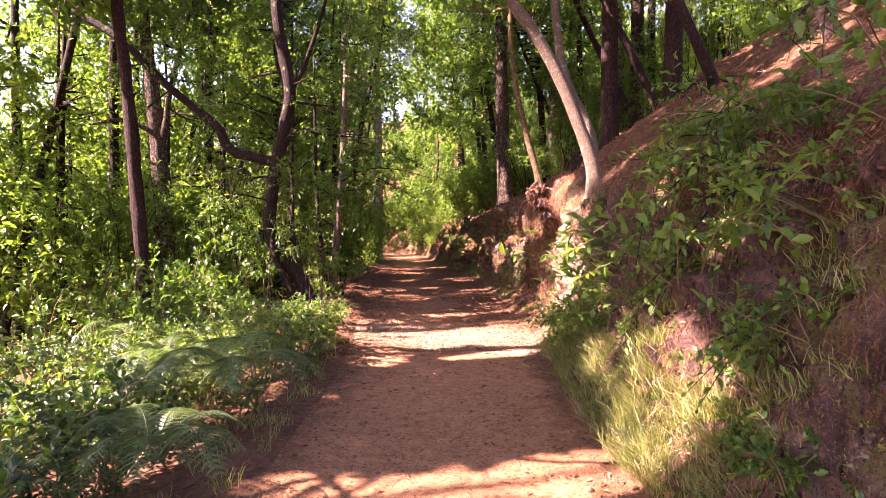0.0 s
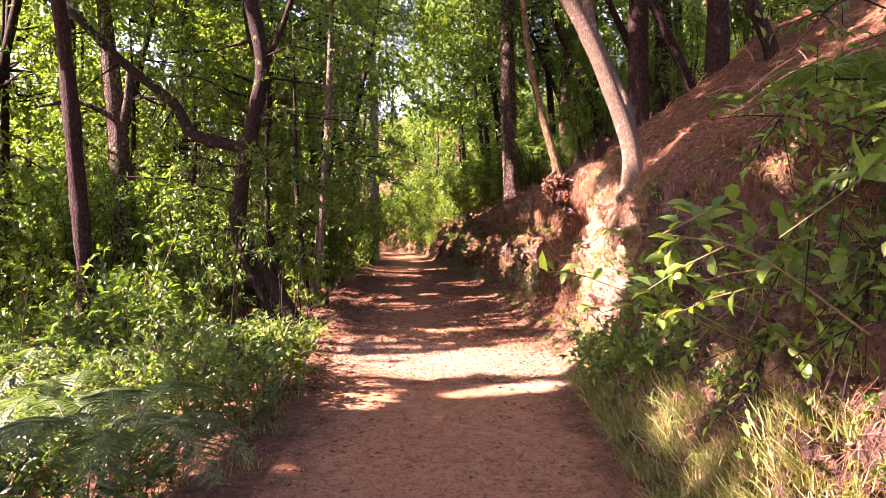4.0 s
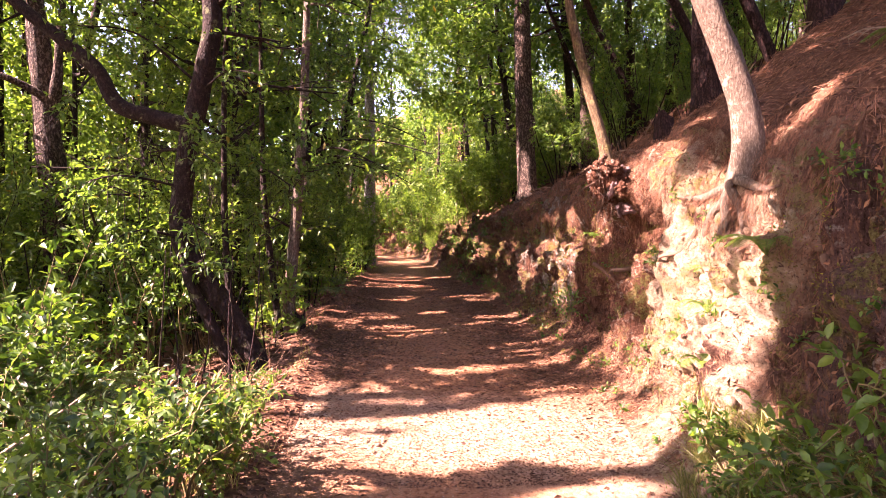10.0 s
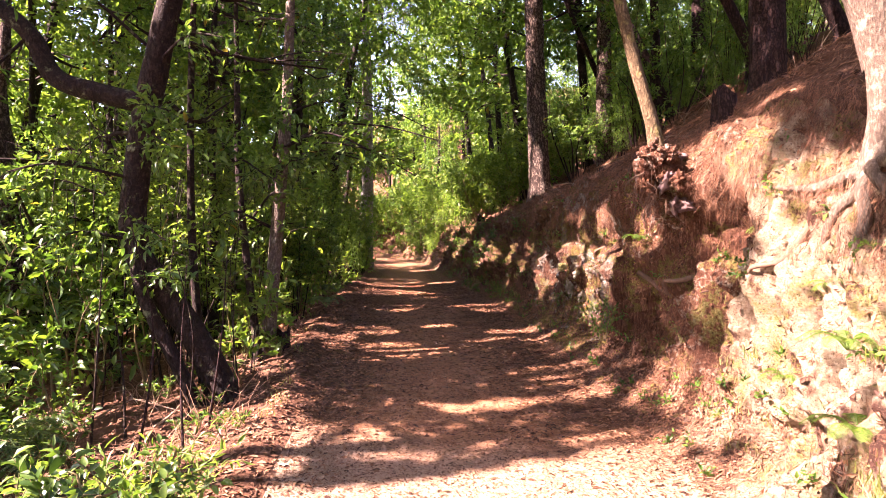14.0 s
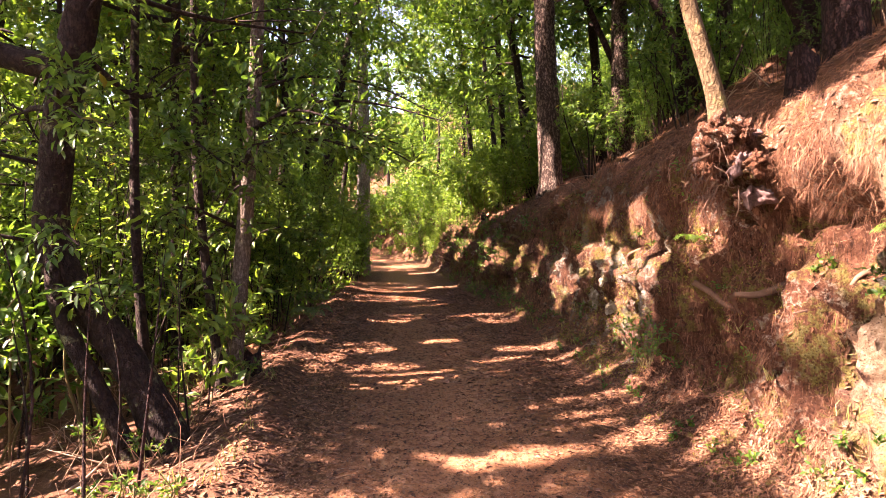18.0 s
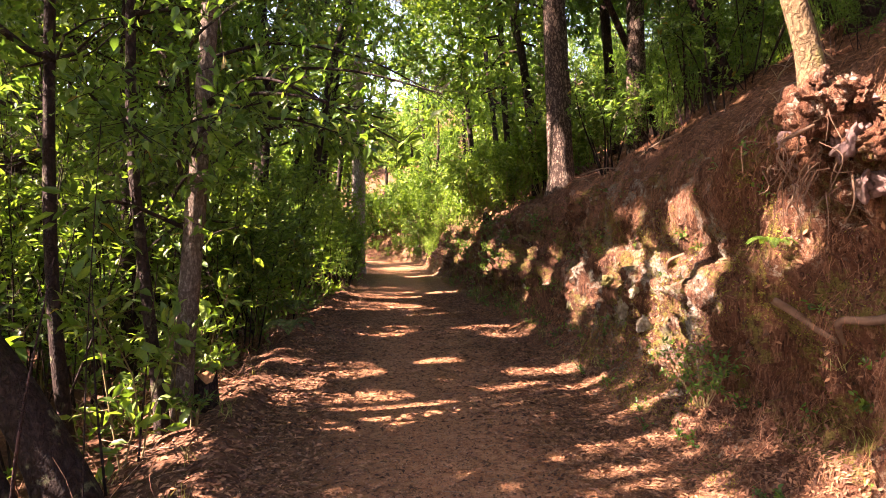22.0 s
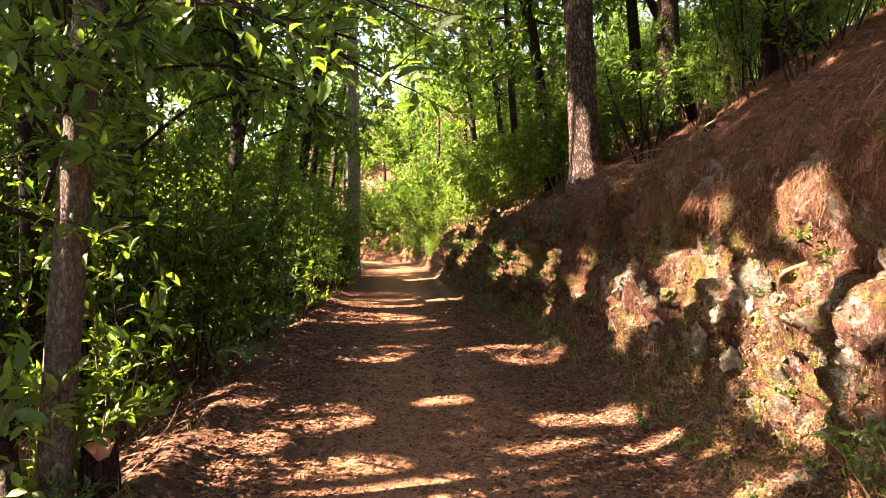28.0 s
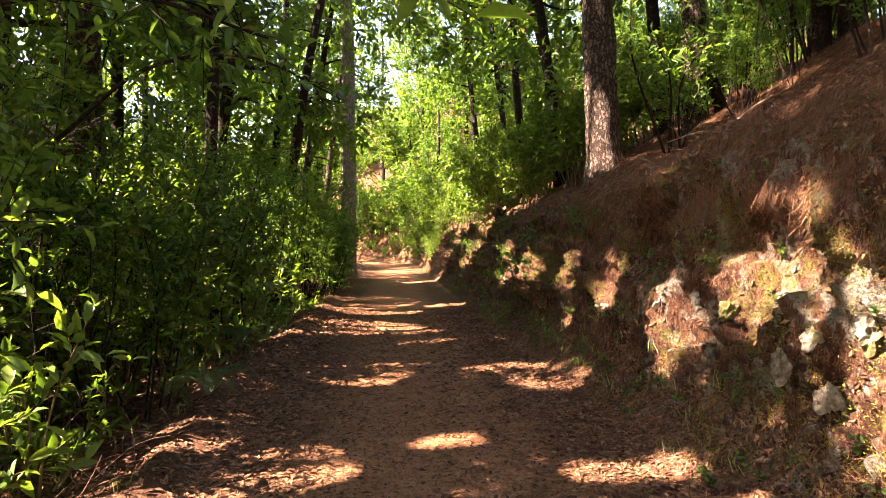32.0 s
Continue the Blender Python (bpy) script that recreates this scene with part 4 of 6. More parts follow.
make_tree("old_tree", "old tree with peeling reddish bark", (-7.47, 15.8, ground_z(-7.47, 15.8)),
          [(-7.47, 15.8, ground_z(-7.47, 15.8)), (-7.42, 15.8, 1.5), (-7.52, 15.8, 3.0), (-7.67, 15.8, 4.6), (-7.82, 15.8, 6.0), (-8.12, 15.8, 9)], [0.26, 0.25, 0.24, 0.22, 0.2, 0.1], BARK_PINE,
          [([(-7.67, 15.8, 4.5), (-7.42, 15.7, 5.1), (-7.27, 15.6, 6.2)], [0.12, 0.1, 0.06]), ([(-7.57, 15.7, 4.9), (-8.22, 15.2, 5.2), (-8.92, 14.8, 5.0)], [0.08, 0.06, 0.03])],
          [((-8.02, 15.8, 9), (1.8, 1.8, 1.1)), ((-7.02, 15.5, 7.8), (1.2, 1.2, 0.9)), ((-9.02, 15.0, 7.0), (1.3, 1.3, 0.9))], LEAF_LAUREL, 1.0, rough=0.35)
zb = ground_z(-2.68, 14.15)
make_tree("laurel_tree", "straight young laurel tree with smooth sunlit bark", (-2.68, 14.15, zb), [(-2.68, 14.15, zb), (-2.6, 14.15, 1.6), (-2.49, 14.15, 3.0), (-2.4, 14.2, 4.6), (-2.35, 14.3, 7.5)], [0.10, 0.09, 0.085, 0.075, 0.03], BARK_TAN, (),
          [((-2.5, 14.2, 6.6), (1.2, 1.2, 0.9)), ((-3.2, 14.9, 5.6), (1.0, 1.0, 0.7)), ((-1.9, 14.0, 5.9), (0.9, 0.9, 0.6))], density=1.1)
make_tree("laurel_tree", "thin leaning laurel stem", (-2.72, 13.95, ground_z(-2.72, 13.95)), [(-2.72, 13.95, ground_z(-2.72, 13.95)), (-2.85, 13.98, 1.6), (-3.0, 14.0, 3.0), (-3.05, 14.05, 4.4), (-3.1, 14.1, 6.5)], [0.055, 0.05, 0.045, 0.04, 0.015], BARK_LAUREL, (),
          [((-3.1, 14.1, 6.2), (0.9, 0.9, 0.7))])
make_tree("laurel_tree", "thin leaning laurel stem", (-3.3, 13.6, ground_z(-3.3, 13.6)), [(-3.3, 13.6, ground_z(-3.3, 13.6)), (-3.42, 13.6, 1.6), (-3.5, 13.65, 2.9), (-3.5, 13.7, 5.0), (-3.4, 13.8, 6.5)], [0.06, 0.05, 0.045, 0.04, 0.015], BARK_LAUREL, (),
          [((-3.5, 13.9, 6.2), (0.9, 0.9, 0.7))])
tree_on("pine_tree", "large pine with deeply plated bark", -5.3, 19.7, 15, 0.33, BARK_PINE, LEAF_PINE, 20, 5.2, 3.4, 1.0, 0.18, wide=0.12, per=14, side=0.9)
tree_on("laurel_tree", "dark laurel tree in the thicket", -5.1, 18.2, 9, 0.13, BARK_LAUREL, LEAF_LAUREL, 18, 3.6, 2.2, 1.0)
tree_on("laurel_tree", "dark laurel tree in the thicket", -3.9, 20.8, 10, 0.11, BARK_LAUREL, LEAF_LAUREL, 18, 3.4, 2.0, 1.0, leaf_len=0.13)
tree_on("laurel_tree", "dark laurel tree in the thicket", -4.2, 16.2, 8, 0.09, BARK_LAUREL, LEAF_LAUREL, 14, 3.6, 1.8, 1.0)
tree_on("pine_tree", "tall grey pine beside the trail bend", -3.65, 32.5, 16, 0.31, BARK_PALE, LEAF_PINE, 9, 8.0, 2.6, 1.0, 0.2, wide=0.12, per=14)

# trunks of the bank and the hill
make_tree("leaning_tree", "leaning grey tree on the lip of the bank", (2.52, 9.8, 2.7),
          [(2.52, 9.8, 2.6), (2.50, 9.8, 3.2), (2.28, 9.8, 3.9), (1.9, 9.8, 4.8), (1.5, 9.8, 5.5), (1.1, 9.85, 6.1), (0.3, 10, 7.6), (-0.2, 10.2, 9.2)], [0.15, 0.125, 0.112, 0.104, 0.098, 0.09, 0.07, 0.04], BARK_GREY,
          [([(2.55, 9.95, 3.3), (2.5, 10.1, 3.9), (2.1, 10.2, 4.9), (1.95, 10.3, 6.2), (1.9, 10.4, 7.8)], [0.10, 0.095, 0.085, 0.07, 0.03]),
           *[(bank_at(9.8 + dy * np.linspace(0, 1, 5), 2.5 - ds * np.linspace(0, 1, 5))[0] + np.array([-0.03, 0, 0.03]), [0.07, 0.05, 0.038, 0.025, 0.01])
             for dy, ds in ((-0.55, 0.4), (-0.15, 0.6), (0.3, 0.55), (-1.0, 0.2), (0.75, 0.25))]],
          [((-0.1, 10.2, 9.4), (1.5, 1.5, 1.0)), ((1.0, 10.6, 8.2), (1.3, 1.3, 0.9)), ((2.2, 10.6, 7.9), (1.4, 1.4, 1.0)), ((-1.2, 10.0, 8.6), (1.2, 1.2, 0.8))], density=1.0, flare=1.3, rough=0.18)
make_tree("slender_tree", "slender mossy tree rooted in an overhanging clod", (2.1, 12.6, 3.15),
          [(2.1, 12.6, 3.0), (2.02, 12.6, 3.5), (1.85, 12.6, 4.1), (1.70, 12.6, 4.7), (1.55, 12.6, 5.4), (1.45, 12.7, 6.6), (1.5, 12.9, 8)], [0.085, 0.075, 0.07, 0.065, 0.06, 0.05, 0.02], BARK_MOSSY, (),
          [((1.4, 12.8, 8.0), (1.3, 1.3, 0.9)), ((0.7, 12.8, 7.2), (0.9, 0.9, 0.6)), ((2.2, 13.2, 7.0), (1.0, 1.0, 0.7))], flare=1.7)
zp = ground_z(2.28, 21.4)
make_tree("pine_tree", "tall straight pine with plated bark sunlit at its foot", (2.28, 21.4, zp),
          [(2.28, 21.4, zp - 0.1), (2.24, 21.4, 4.6), (2.18, 21.4, 6.0), (2.12, 21.4, 8.0), (2.1, 21.5, 11), (2.0, 21.7, 16)], [0.30, 0.26, 0.245, 0.235, 0.2, 0.08], BARK_PINE, (),
          [((2.3, 22, 14.5), (2.0, 2.0, 1.2)), ((1.2, 21.4, 12.5), (1.5, 1.5, 0.8)), ((3.5, 22.4, 12.0), (1.5, 1.5, 0.8)), ((2.5, 20.6, 11.2), (1.3, 1.3, 0.7))], LEAF_PINE, 1.0, 0.18, 0.12, 14, rough=0.22, sides=18)
for x, y, r, hgt in ((3.85, 13.6, 0.22, 13), (4.76, 12.2, 0.19, 12), (5.6, 17.0, 0.22, 12), (4.6, 19.5, 0.12, 9), (8.2, 10.5, 0.26, 13), (6.4, 21.5, 0.2, 12)):
    tree_on("pine_tree", "dark pine on the hillside above the trail", x, y, hgt, r, BARK_RED, LEAF_PINE, 8, hgt * 0.62, 2.2, 1.0, 0.18, wide=0.12, per=14, group="pines of the hillside")

# ---- woods on both sides ----
def wood_tree(x, y, kind, hgt, r, group):
    far = y > 34
    if kind == "pine":
        tree_on("pine_tree", "tall pine standing in the woods", x, y, hgt, r, BARK_PINE, LEAF_PINE, 8, hgt * 0.42, 2.4, 0.7, 0.30 if far else 0.24, wide=0.16, per=10, group=group, sides=8, subs=0 if far else 2)
    else:
        tree_on("broadleaf_tree", "leafy evergreen tree in the woods", x, y, hgt, r, BARK_LAUREL, LEAF_LAUREL if kind == "dark" else LEAF_LIGHT, 12, hgt * 0.12, 2.5, 0.62 if far else 0.6, 0.27 if far else 0.18,
                group=group, sides=8, twig=0.6, subs=0 if far else 2, per=7 if far else 9, wide=0.5)


r2 = random.Random(3)
spots = []
for k in range(900):
    x, y = r2.uniform(-34, 26), r2.uniform(14, 72)
    lx, rx = float(left_x(y)), float(right_x(y))
    if lx - 3.0 < x < rx + 3.0 or (x < 0 and y < 19 and x > -8):
        continue
    if abs(x) > 0.95 * (y + 3) or any((x - a) ** 2 + (y - b) ** 2 < (2.6 + 0.035 * y) ** 2 for a, b in spots):
        continue
    spots.append((x, y))
for x, y in spots[:62]:
    right = x > 0
    kind = r2.choice(("pine", "dark", "light", "light", "dark")) if right else r2.choice(("pine", "light", "light", "dark", "dark"))
    wood_tree(x, y, kind, r2.uniform(7, 11) if kind != "pine" else r2.uniform(11, 16), r2.uniform(0.08, 0.16) if kind != "pine" else r2.uniform(0.16, 0.28), "trees of the woods")

for x, y in ((-12, 13.5), (-15, 17), (-11, 20), (-18, 22), (-14, 26), (-21, 27), (-17, 31), (-24, 33), (-9.5, 23.5), (-20, 18), (-13, 34), (-10.5, 37), (-19, 38), (-26, 25), (-9.8, 15.2), (-16, 12)):
    tree_on("broadleaf_tree", "bright leafy tree in the open woods", x, y, 9.5, 0.12, BARK_LAUREL, LEAF_LIGHT, 15, 1.2, 2.7, 0.62, 0.22, group="trees of the woods", sides=8, twig=0.6, subs=1, per=8, wide=0.5)

for x, y in ((-16, 29), (-22, 36), (-12.5, 41), (-28, 30), (-20, 47), (-30, 42), (-25, 23), (-14.5, 22.5), (-10.5, 32)):
    tree_on("broadleaf_tree", "tall leafy tree in the open woods", x, y, 14.5, 0.15, BARK_LAUREL, LEAF_LIGHT, 24, 2.5, 3.2, 0.6, 0.30, group="trees of the woods", sides=8, twig=0.65, subs=0, per=8, wide=0.5)

for x, y, hgt in ((-8.2, 17.5, 8), (-10.2, 15.6, 9), (-7.0, 20.5, 9), (-12.4, 19.5, 10), (-6.2, 16.6, 7)):
    tree_on("broadleaf_tree", "bushy green tree with leaves down to the ground", x, y, hgt, 0.09, BARK_LAUREL, LEAF_LIGHT, 22, 0.6, 2.1, 0.95, 0.15, group="trees of the woods", sides=8, twig=0.5, subs=1, per=9, wide=0.5)

# canopy added to shade the trail: unseen crowns down the slope, others arching over
for k, (x, y, hgt) in enumerate(((-6.5, -6, 13), (-9, -2, 16), (-6.8, 1.5, 13), (-10, 4, 17), (-7.8, 6.2, 14), (-12, 8, 18), (-8.8, 9.2, 15), (-13, 1, 18), (-10.5, 12.5, 17), (-14, 13, 19), (-9.5, 17, 15), (-13, 18, 18), (-8.4, 21, 14), (-12, 23, 17), (-7.9, 25.5, 14), (-11, 28, 17), (-8.5, 31, 15), (-5.6, 3.5, 10), (-5.2, -2.5, 10), (-14, -6, 18))):
    tree_on("canopy_tree", "tall leafy tree whose unseen crown is added to shade the trail", x, y, hgt, 0.17, BARK_LAUREL, LEAF_LAUREL, 20, hgt * 0.46, 3.4, 0.72, 0.30, group="trees that shade the trail", sides=9, per=8, twig=0.65, wide=0.5, subs=1, gaps="loose")
for x, y, hgt, lean in ((-5.9, 38.0, 18, 2.4), (1.8, 40.0, 17, -2.0), (-4.9, 27.5, 14, 2.4), (-5.8, 33.0, 17, 2.6), (3.4, 29.0, 15, -3.0), (-5.6, 24.5, 13, 1.6), (-5.8, 29.5, 14, 1.4), (-6.4, 36, 15, 1.6), (-7.2, 42, 15, 1.5), (2.6, 26.5, 12, -1.0), (2.5, 31.5, 13, -1.0), (2.6, 37, 14, -1.2), (1.8, 43, 14, -1.2), (4.2, 24.0, 12, -0.8), (-9.5, 46, 16, 0.5), (-1.5, 54, 15, 0), (1.5, 50, 14, -0.5), (-4.8, 58, 16, 0), (-8.5, 61, 15, 0), (-2.0, 63, 17, 0), (3.5, 57, 15, 0), (-13, 52, 15, 0)):
    tree_on("arching_tree", "tall leafy tree arching over the trail", x, y, hgt, 0.15, BARK_LAUREL, LEAF_LIGHT if int(y) % 2 else LEAF_LAUREL, 20, hgt * (0.34 if y < 45 else 0.08), 2.9, 0.62, 0.26, group="trees that arch over the trail", sides=9, per=8, twig=0.6, wide=0.5, subs=1, lean=(lean, 0))

# tall pines added with crowns out of view, to keep sun off the hillside
for x, y in ((-10.6, -4.5), (-11.2, -0.8), (-10.4, 3.0), (-11.4, 6.8), (-10.8, 10.8), (-11.2, 14.8), (-10.6, 19.0), (-11.4, 23.0)):
    tree_on("tall_pine", "very tall pine with an unseen high crown added to shade the hillside", x, y, 19.5, 0.12, BARK_LAUREL, LEAF_PINE, 22, 11.5, 3.3, 0.75, 0.36, group="tall pines down the slope", sides=9, per=8, twig=0.7, wide=0.42, subs=1, lean=(4.6, 0), gaps="loose")
# leaning trees added so that their high crowns shade the slope
for x, y, hgt, lean in ((5.0, 2.0, 6.5, -3.0), (5.2, 5.4, 6.5, -3.0), (5.6, 8.4, 6.5, -3.0), (5.2, 11.2, 6.5, -2.8), (5.3, 14.2, 6.5, -3.0), (5.6, 16.8, 6.5, -3.2), (4.9, 19.2, 6.5, -2.8), (5.0, 23.0, 7, -2.6), (8.4, 3.0, 9, -2.4), (8.6, 7.5, 9, -2.4), (8.4, 12.5, 9, -2.4), (8.6, 17.5, 9, -2.6)):
    tree_on("hillside_tree", "leafy tree added on the slope, leaning toward the trail to shade it", x, y, hgt, 0.11, BARK_RED, LEAF_LAUREL, 13, hgt * 0.58, 2.4, 0.66, 0.24, group="leaning trees of the slope", sides=9, per=8, twig=0.6, wide=0.5, subs=1, lean=(lean, 0))

# ---- undergrowth ----
def plant_stem(wood, tips, base, tip, r0, twigs, twig_len, lo=0.3):
    """One stem from base to tip; gathers the starts and ways of its twigs."""
    base, tip = np.asarray(base, float), np.asarray(tip, float)
    mid = base * 0.5 + tip * 0.5 + np.array([0, 0, 0.12 * np.linalg.norm(tip - base)]) + rng.normal(size=3) * (0.03 + 0.07 * np.linalg.norm(tip - base))
    Q = spline([base, mid, tip], 8)
    add_tube(wood, Q, np.linspace(r0, r0 * 0.3, 8), 4, cap=False)
    t = np.sort(rng.uniform(lo, 1.0, twigs))
    O = np.stack([np.interp(t, np.linspace(0, 1, 8), Q[:, k]) for k in range(3)], -1)
    along = unit(tip - mid)
    D = unit(rand_dirs(twigs) * 0.9 + along * 0.6 + [0, 0, 0.15])
    tips.append((O, D, twig_len * rng.uniform(0.6, 1.1, twigs)))


def make_shrub(name, label, at, h, r, stems, leaf, leaf_len, wide=0.45, per=8, twigs=9, twig_len=0.3, fine=False, gaps=False, category="shrub", group="", stem_r=0.012, lo=0.3, tilt=(0, 0), bark=None, show_twigs=True):
    at = np.asarray(at, float)
    top = thing(name, at, label, category, group)
    leafy, twig_wood = Heap(), Heap()
    for k in range(stems):
        a = 2 * math.pi * (k + rng.uniform(-0.3, 0.3)) / stems
        rad = r * rng.uniform(0.35, 1.0)
        b = at + [0.12 * r * math.cos(a), 0.12 * r * math.sin(a), -0.05]
        tip = at + [rad * math.cos(a) + tilt[0], rad * math.sin(a) + tilt[1], h * rng.uniform(0.7, 1.0)]
        wood, tips = Heap(), []
        plant_stem(wood, tips, b, tip, stem_r, twigs, twig_len, lo)
        for O, D, L in tips:
            twig_leaves(leafy, O, D, L, per, leaf_len, wide, fine=fine, gaps=gaps, wood=twig_wood if show_twigs else None, wood_r=0.0035)
        wood.v = [v - at for v in wood.v]
        part("stem", wood.mesh("stem", bark or STEM, False), top)
    leafy.v = [v - at for v in leafy.v]
    twig_wood.v = [v - at for v in twig_wood.v]
    if leafy.n:
        part("foliage", leafy.mesh("foliage", leaf, False), top)["kind"] = "stuff"
    if twig_wood.n:
        part("brushwood", twig_wood.mesh("brushwood", bark or STEM, False), top)["kind"] = "stuff"
    return top


def spread_out(protos, spots, lo=0.8, hi=1.25, sink=0.05):
    """Sets the prototypes and copies of them on the ground at the spots."""
    used = set()
    for k, sp in enumerate(spots):
        p = protos[k % len(protos)]
        x, y = sp[:2]
        z = sp[2] if len(sp) > 2 else ground_z(x, y)
        m = pose(x, y, z - sink, 0, 0, rng.uniform(0, 360)) @ Matrix.Scale(rng.uniform(lo, hi), 4)
        if p.name in used:
            copy_thing(p, m)
        else:
            p.matrix_basis = m
            used.add(p.name)


def scatter_spots(n, seed, xr, yr, gap, ok=lambda x, y: True):
    rr = random.Random(seed)
    out = []
    for _ in range(n * 30):
        x, y = rr.uniform(*xr), rr.uniform(*yr)
        if ok(x, y) and all((x - a) ** 2 + (y - b) ** 2 > gap * gap for a, b in out):
            out.append((x, y))
            if len(out) == n:
                break
    return out


def view_side(x, y, margin=1.5):
    return abs(x) < 0.80 * max(y, 0) + margin


def edge_l(y):
    return float(left_x(y))


# low brambles and saplings left of the trail
O3 = (0.0, 0.0, 0.0)
bramble = [make_shrub("bramble_bush", "low green bramble bush beside the trail", O3, h, 0.55, 7, LEAF_LOW, 0.072, 0.55, 8, 10, 0.30, fine=True, group="low bushes by the trail") for h in (0.75, 0.9, 0.65)]
bramble += [make_shrub("leafy_bush", "bright green leafy bush in sun", O3, h, 0.5, 7, LEAF_LIGHT, 0.07, 0.52, 8, 9, 0.30, fine=True, group="low bushes by the trail") for h in (0.8,)]
spread_out(bramble, scatter_spots(58, 5, (-6.5, -1.75), (2.2, 11.6), 0.52, lambda x, y: x < edge_l(y) - (0.75 if y < 7 else 0.42) and view_side(x, y, 0.8) and math.hypot(x + 1.95, y - 5.3) > 0.7 and math.hypot(x + 1.85, y - 3.6) > 0.7 and not (y > 9.6 and x > -3.5)), 0.75, 1.15)
make_shrub("leafy_bush", "bright sunlit green bush at the trail's edge", (-2.0, 8.7, ground_z(-2.0, 8.7)), 0.72, 0.7, 11, LEAF_LIGHT, 0.07, 0.52, 8, 12, 0.32, fine=True)
make_shrub("leafy_bush", "bright sunlit green bush at the trail's edge", (-2.3, 7.5, ground_z(-2.3, 7.5)), 0.95, 0.8, 12, LEAF_LIGHT, 0.07, 0.52, 8, 12, 0.32, fine=True)
make_shrub("leafy_bush", "pale green bush overhanging the trail", (-1.95, 9.4, ground_z(-1.95, 9.4)), 0.5, 0.55, 9, LEAF_LIGHT, 0.09, 0.22, 8, 10, 0.28, fine=True)
low_plants = [make_shrub("seedling", "small green seedling on the forest floor", O3, 0.4, 0.25, 4, LEAF_SHRUB, 0.08, 0.42, 6, 4, 0.16, category="plant", group="seedlings") for _ in range(3)]
spread_out(low_plants, scatter_spots(60, 9, (-6.5, -1.5), (4, 24), 0.45, lambda x, y: x < edge_l(y) - 0.3), 0.6, 1.3)

# saplings with broad leaves beneath the forked tree
sapling = [make_shrub("sapling", "slender broad-leaved sapling in half shade", O3, h, 0.5, 3, LEAF_SHRUB, 0.13, 0.45, 7, 9, 0.34, fine=True, group="saplings", stem_r=0.014) for h in (1.5, 1.9, 1.3)]
spread_out(sapling, scatter_spots(32, 13, (-7, -3.3), (9.5, 13.8), 0.6, lambda x, y: x < edge_l(y) - 0.9 and not (y > 10.2 and x > -4.0)), 0.8, 1.2)

young = [make_shrub("sapling", "young broad-leaved sapling at the thicket's foot", O3, h, 0.45, 3, LEAF_LIGHT, 0.11, 0.43, 7, 9, 0.30, fine=True, group="saplings", stem_r=0.008, lo=0.2) for h in (0.8, 1.2)]
spread_out(young, scatter_spots(26, 17, (-5.0, -2.5), (13.2, 23), 0.55, lambda x, y: edge_l(y) - 1.9 < x < edge_l(y) - 0.6), 0.7, 1.2)

# the evergreen thicket along the left side
k = 0
for x, y in scatter_spots(58, 21, (-7.0, -2.9), (13.6, 31), 0.68, lambda x, y: edge_l(y) - 3.4 < x < edge_l(y) - 0.75 and not (y < 15.5 and x > -3.6)):
    d = edge_l(y) - x
    h = 1.5 + 1.0 * d + rng.uniform(-0.3, 0.5)
    make_shrub("laurel_shrub", "dense dark green laurel shrub beside the trail", (x, y, ground_z(x, y)), min(h, 4.2), 0.95 + 0.14 * d, 5, LEAF_LAUREL if k % 2 else LEAF_LIGHT, 0.098, 0.42, 10, 36, 0.46, gaps=True, stem_r=0.012, lo=0.30, group="laurel thicket", bark=BARK_LAUREL, show_twigs=y < 20)
    k += 1

for x, y in scatter_spots(17, 23, (-9.0, -4.3), (13.6, 19), 1.0):
    make_shrub("laurel_shrub", "tall dark green laurel shrub in the thicket", (x, y, ground_z(x, y)), rng.uniform(3.0, 5.0), 1.3, 5, LEAF_LAUREL, 0.105, 0.42, 10, 36, 0.5, gaps=True, stem_r=0.015, lo=0.15, group="laurel thicket", bark=BARK_LAUREL, show_twigs=False)

for x, y, h in ((-3.45, 29.0, 1.9), (-3.2, 27.4, 1.8), (-3.65, 30.6, 2.0), (-3.05, 25.8, 1.7), (-3.8, 31.6, 1.9), (-4.3, 33.8, 2.2)):
    make_shrub("laurel_shrub", "green laurel shrub at the trail's edge", (x, y, ground_z(x, y)), h, 0.8, 5, LEAF_LAUREL, 0.12, 0.42, 9, 24, 0.45, gaps=True, stem_r=0.012, lo=0.12, group="laurel thicket", bark=BARK_LAUREL, show_twigs=False)

# leafy undergrowth deeper in the woods
deep = [make_shrub("understory_tree", "leafy young tree in the understory", O3, h, 1.5, 5, leaf, 0.125, 0.45, 10, 58, 0.55, category="tree", group="understory", stem_r=0.016, lo=0.12, bark=BARK_LAUREL, show_twigs=False)
        for h, leaf in ((3.4, LEAF_LIGHT), (4.4, LEAF_LAUREL), (3.8, LEAF_LIGHT), (5.2, LEAF_LIGHT), (2.8, LEAF_LAUREL))]
spread_out(deep, scatter_spots(72, 31, (-30, -5.5), (12, 46), 1.7, lambda x, y: x < edge_l(y) - 3.0 and view_side(x, y, 2.0) and not (y < 17 and x > -8.2)), 0.8, 1.3)
far = [make_shrub("understory_tree", "leafy tree closing the view down the trail", O3, h, 2.2, 5, leaf, 0.20, 0.5, 10, 62, 0.8, category="tree", group="trees at the bend", stem_r=0.025, lo=0.08, bark=BARK_LAUREL, show_twigs=False)
       for h, leaf in ((6.0, LEAF_LIGHT), (7.5, LEAF_LAUREL), (5.0, LEAF_LIGHT))]
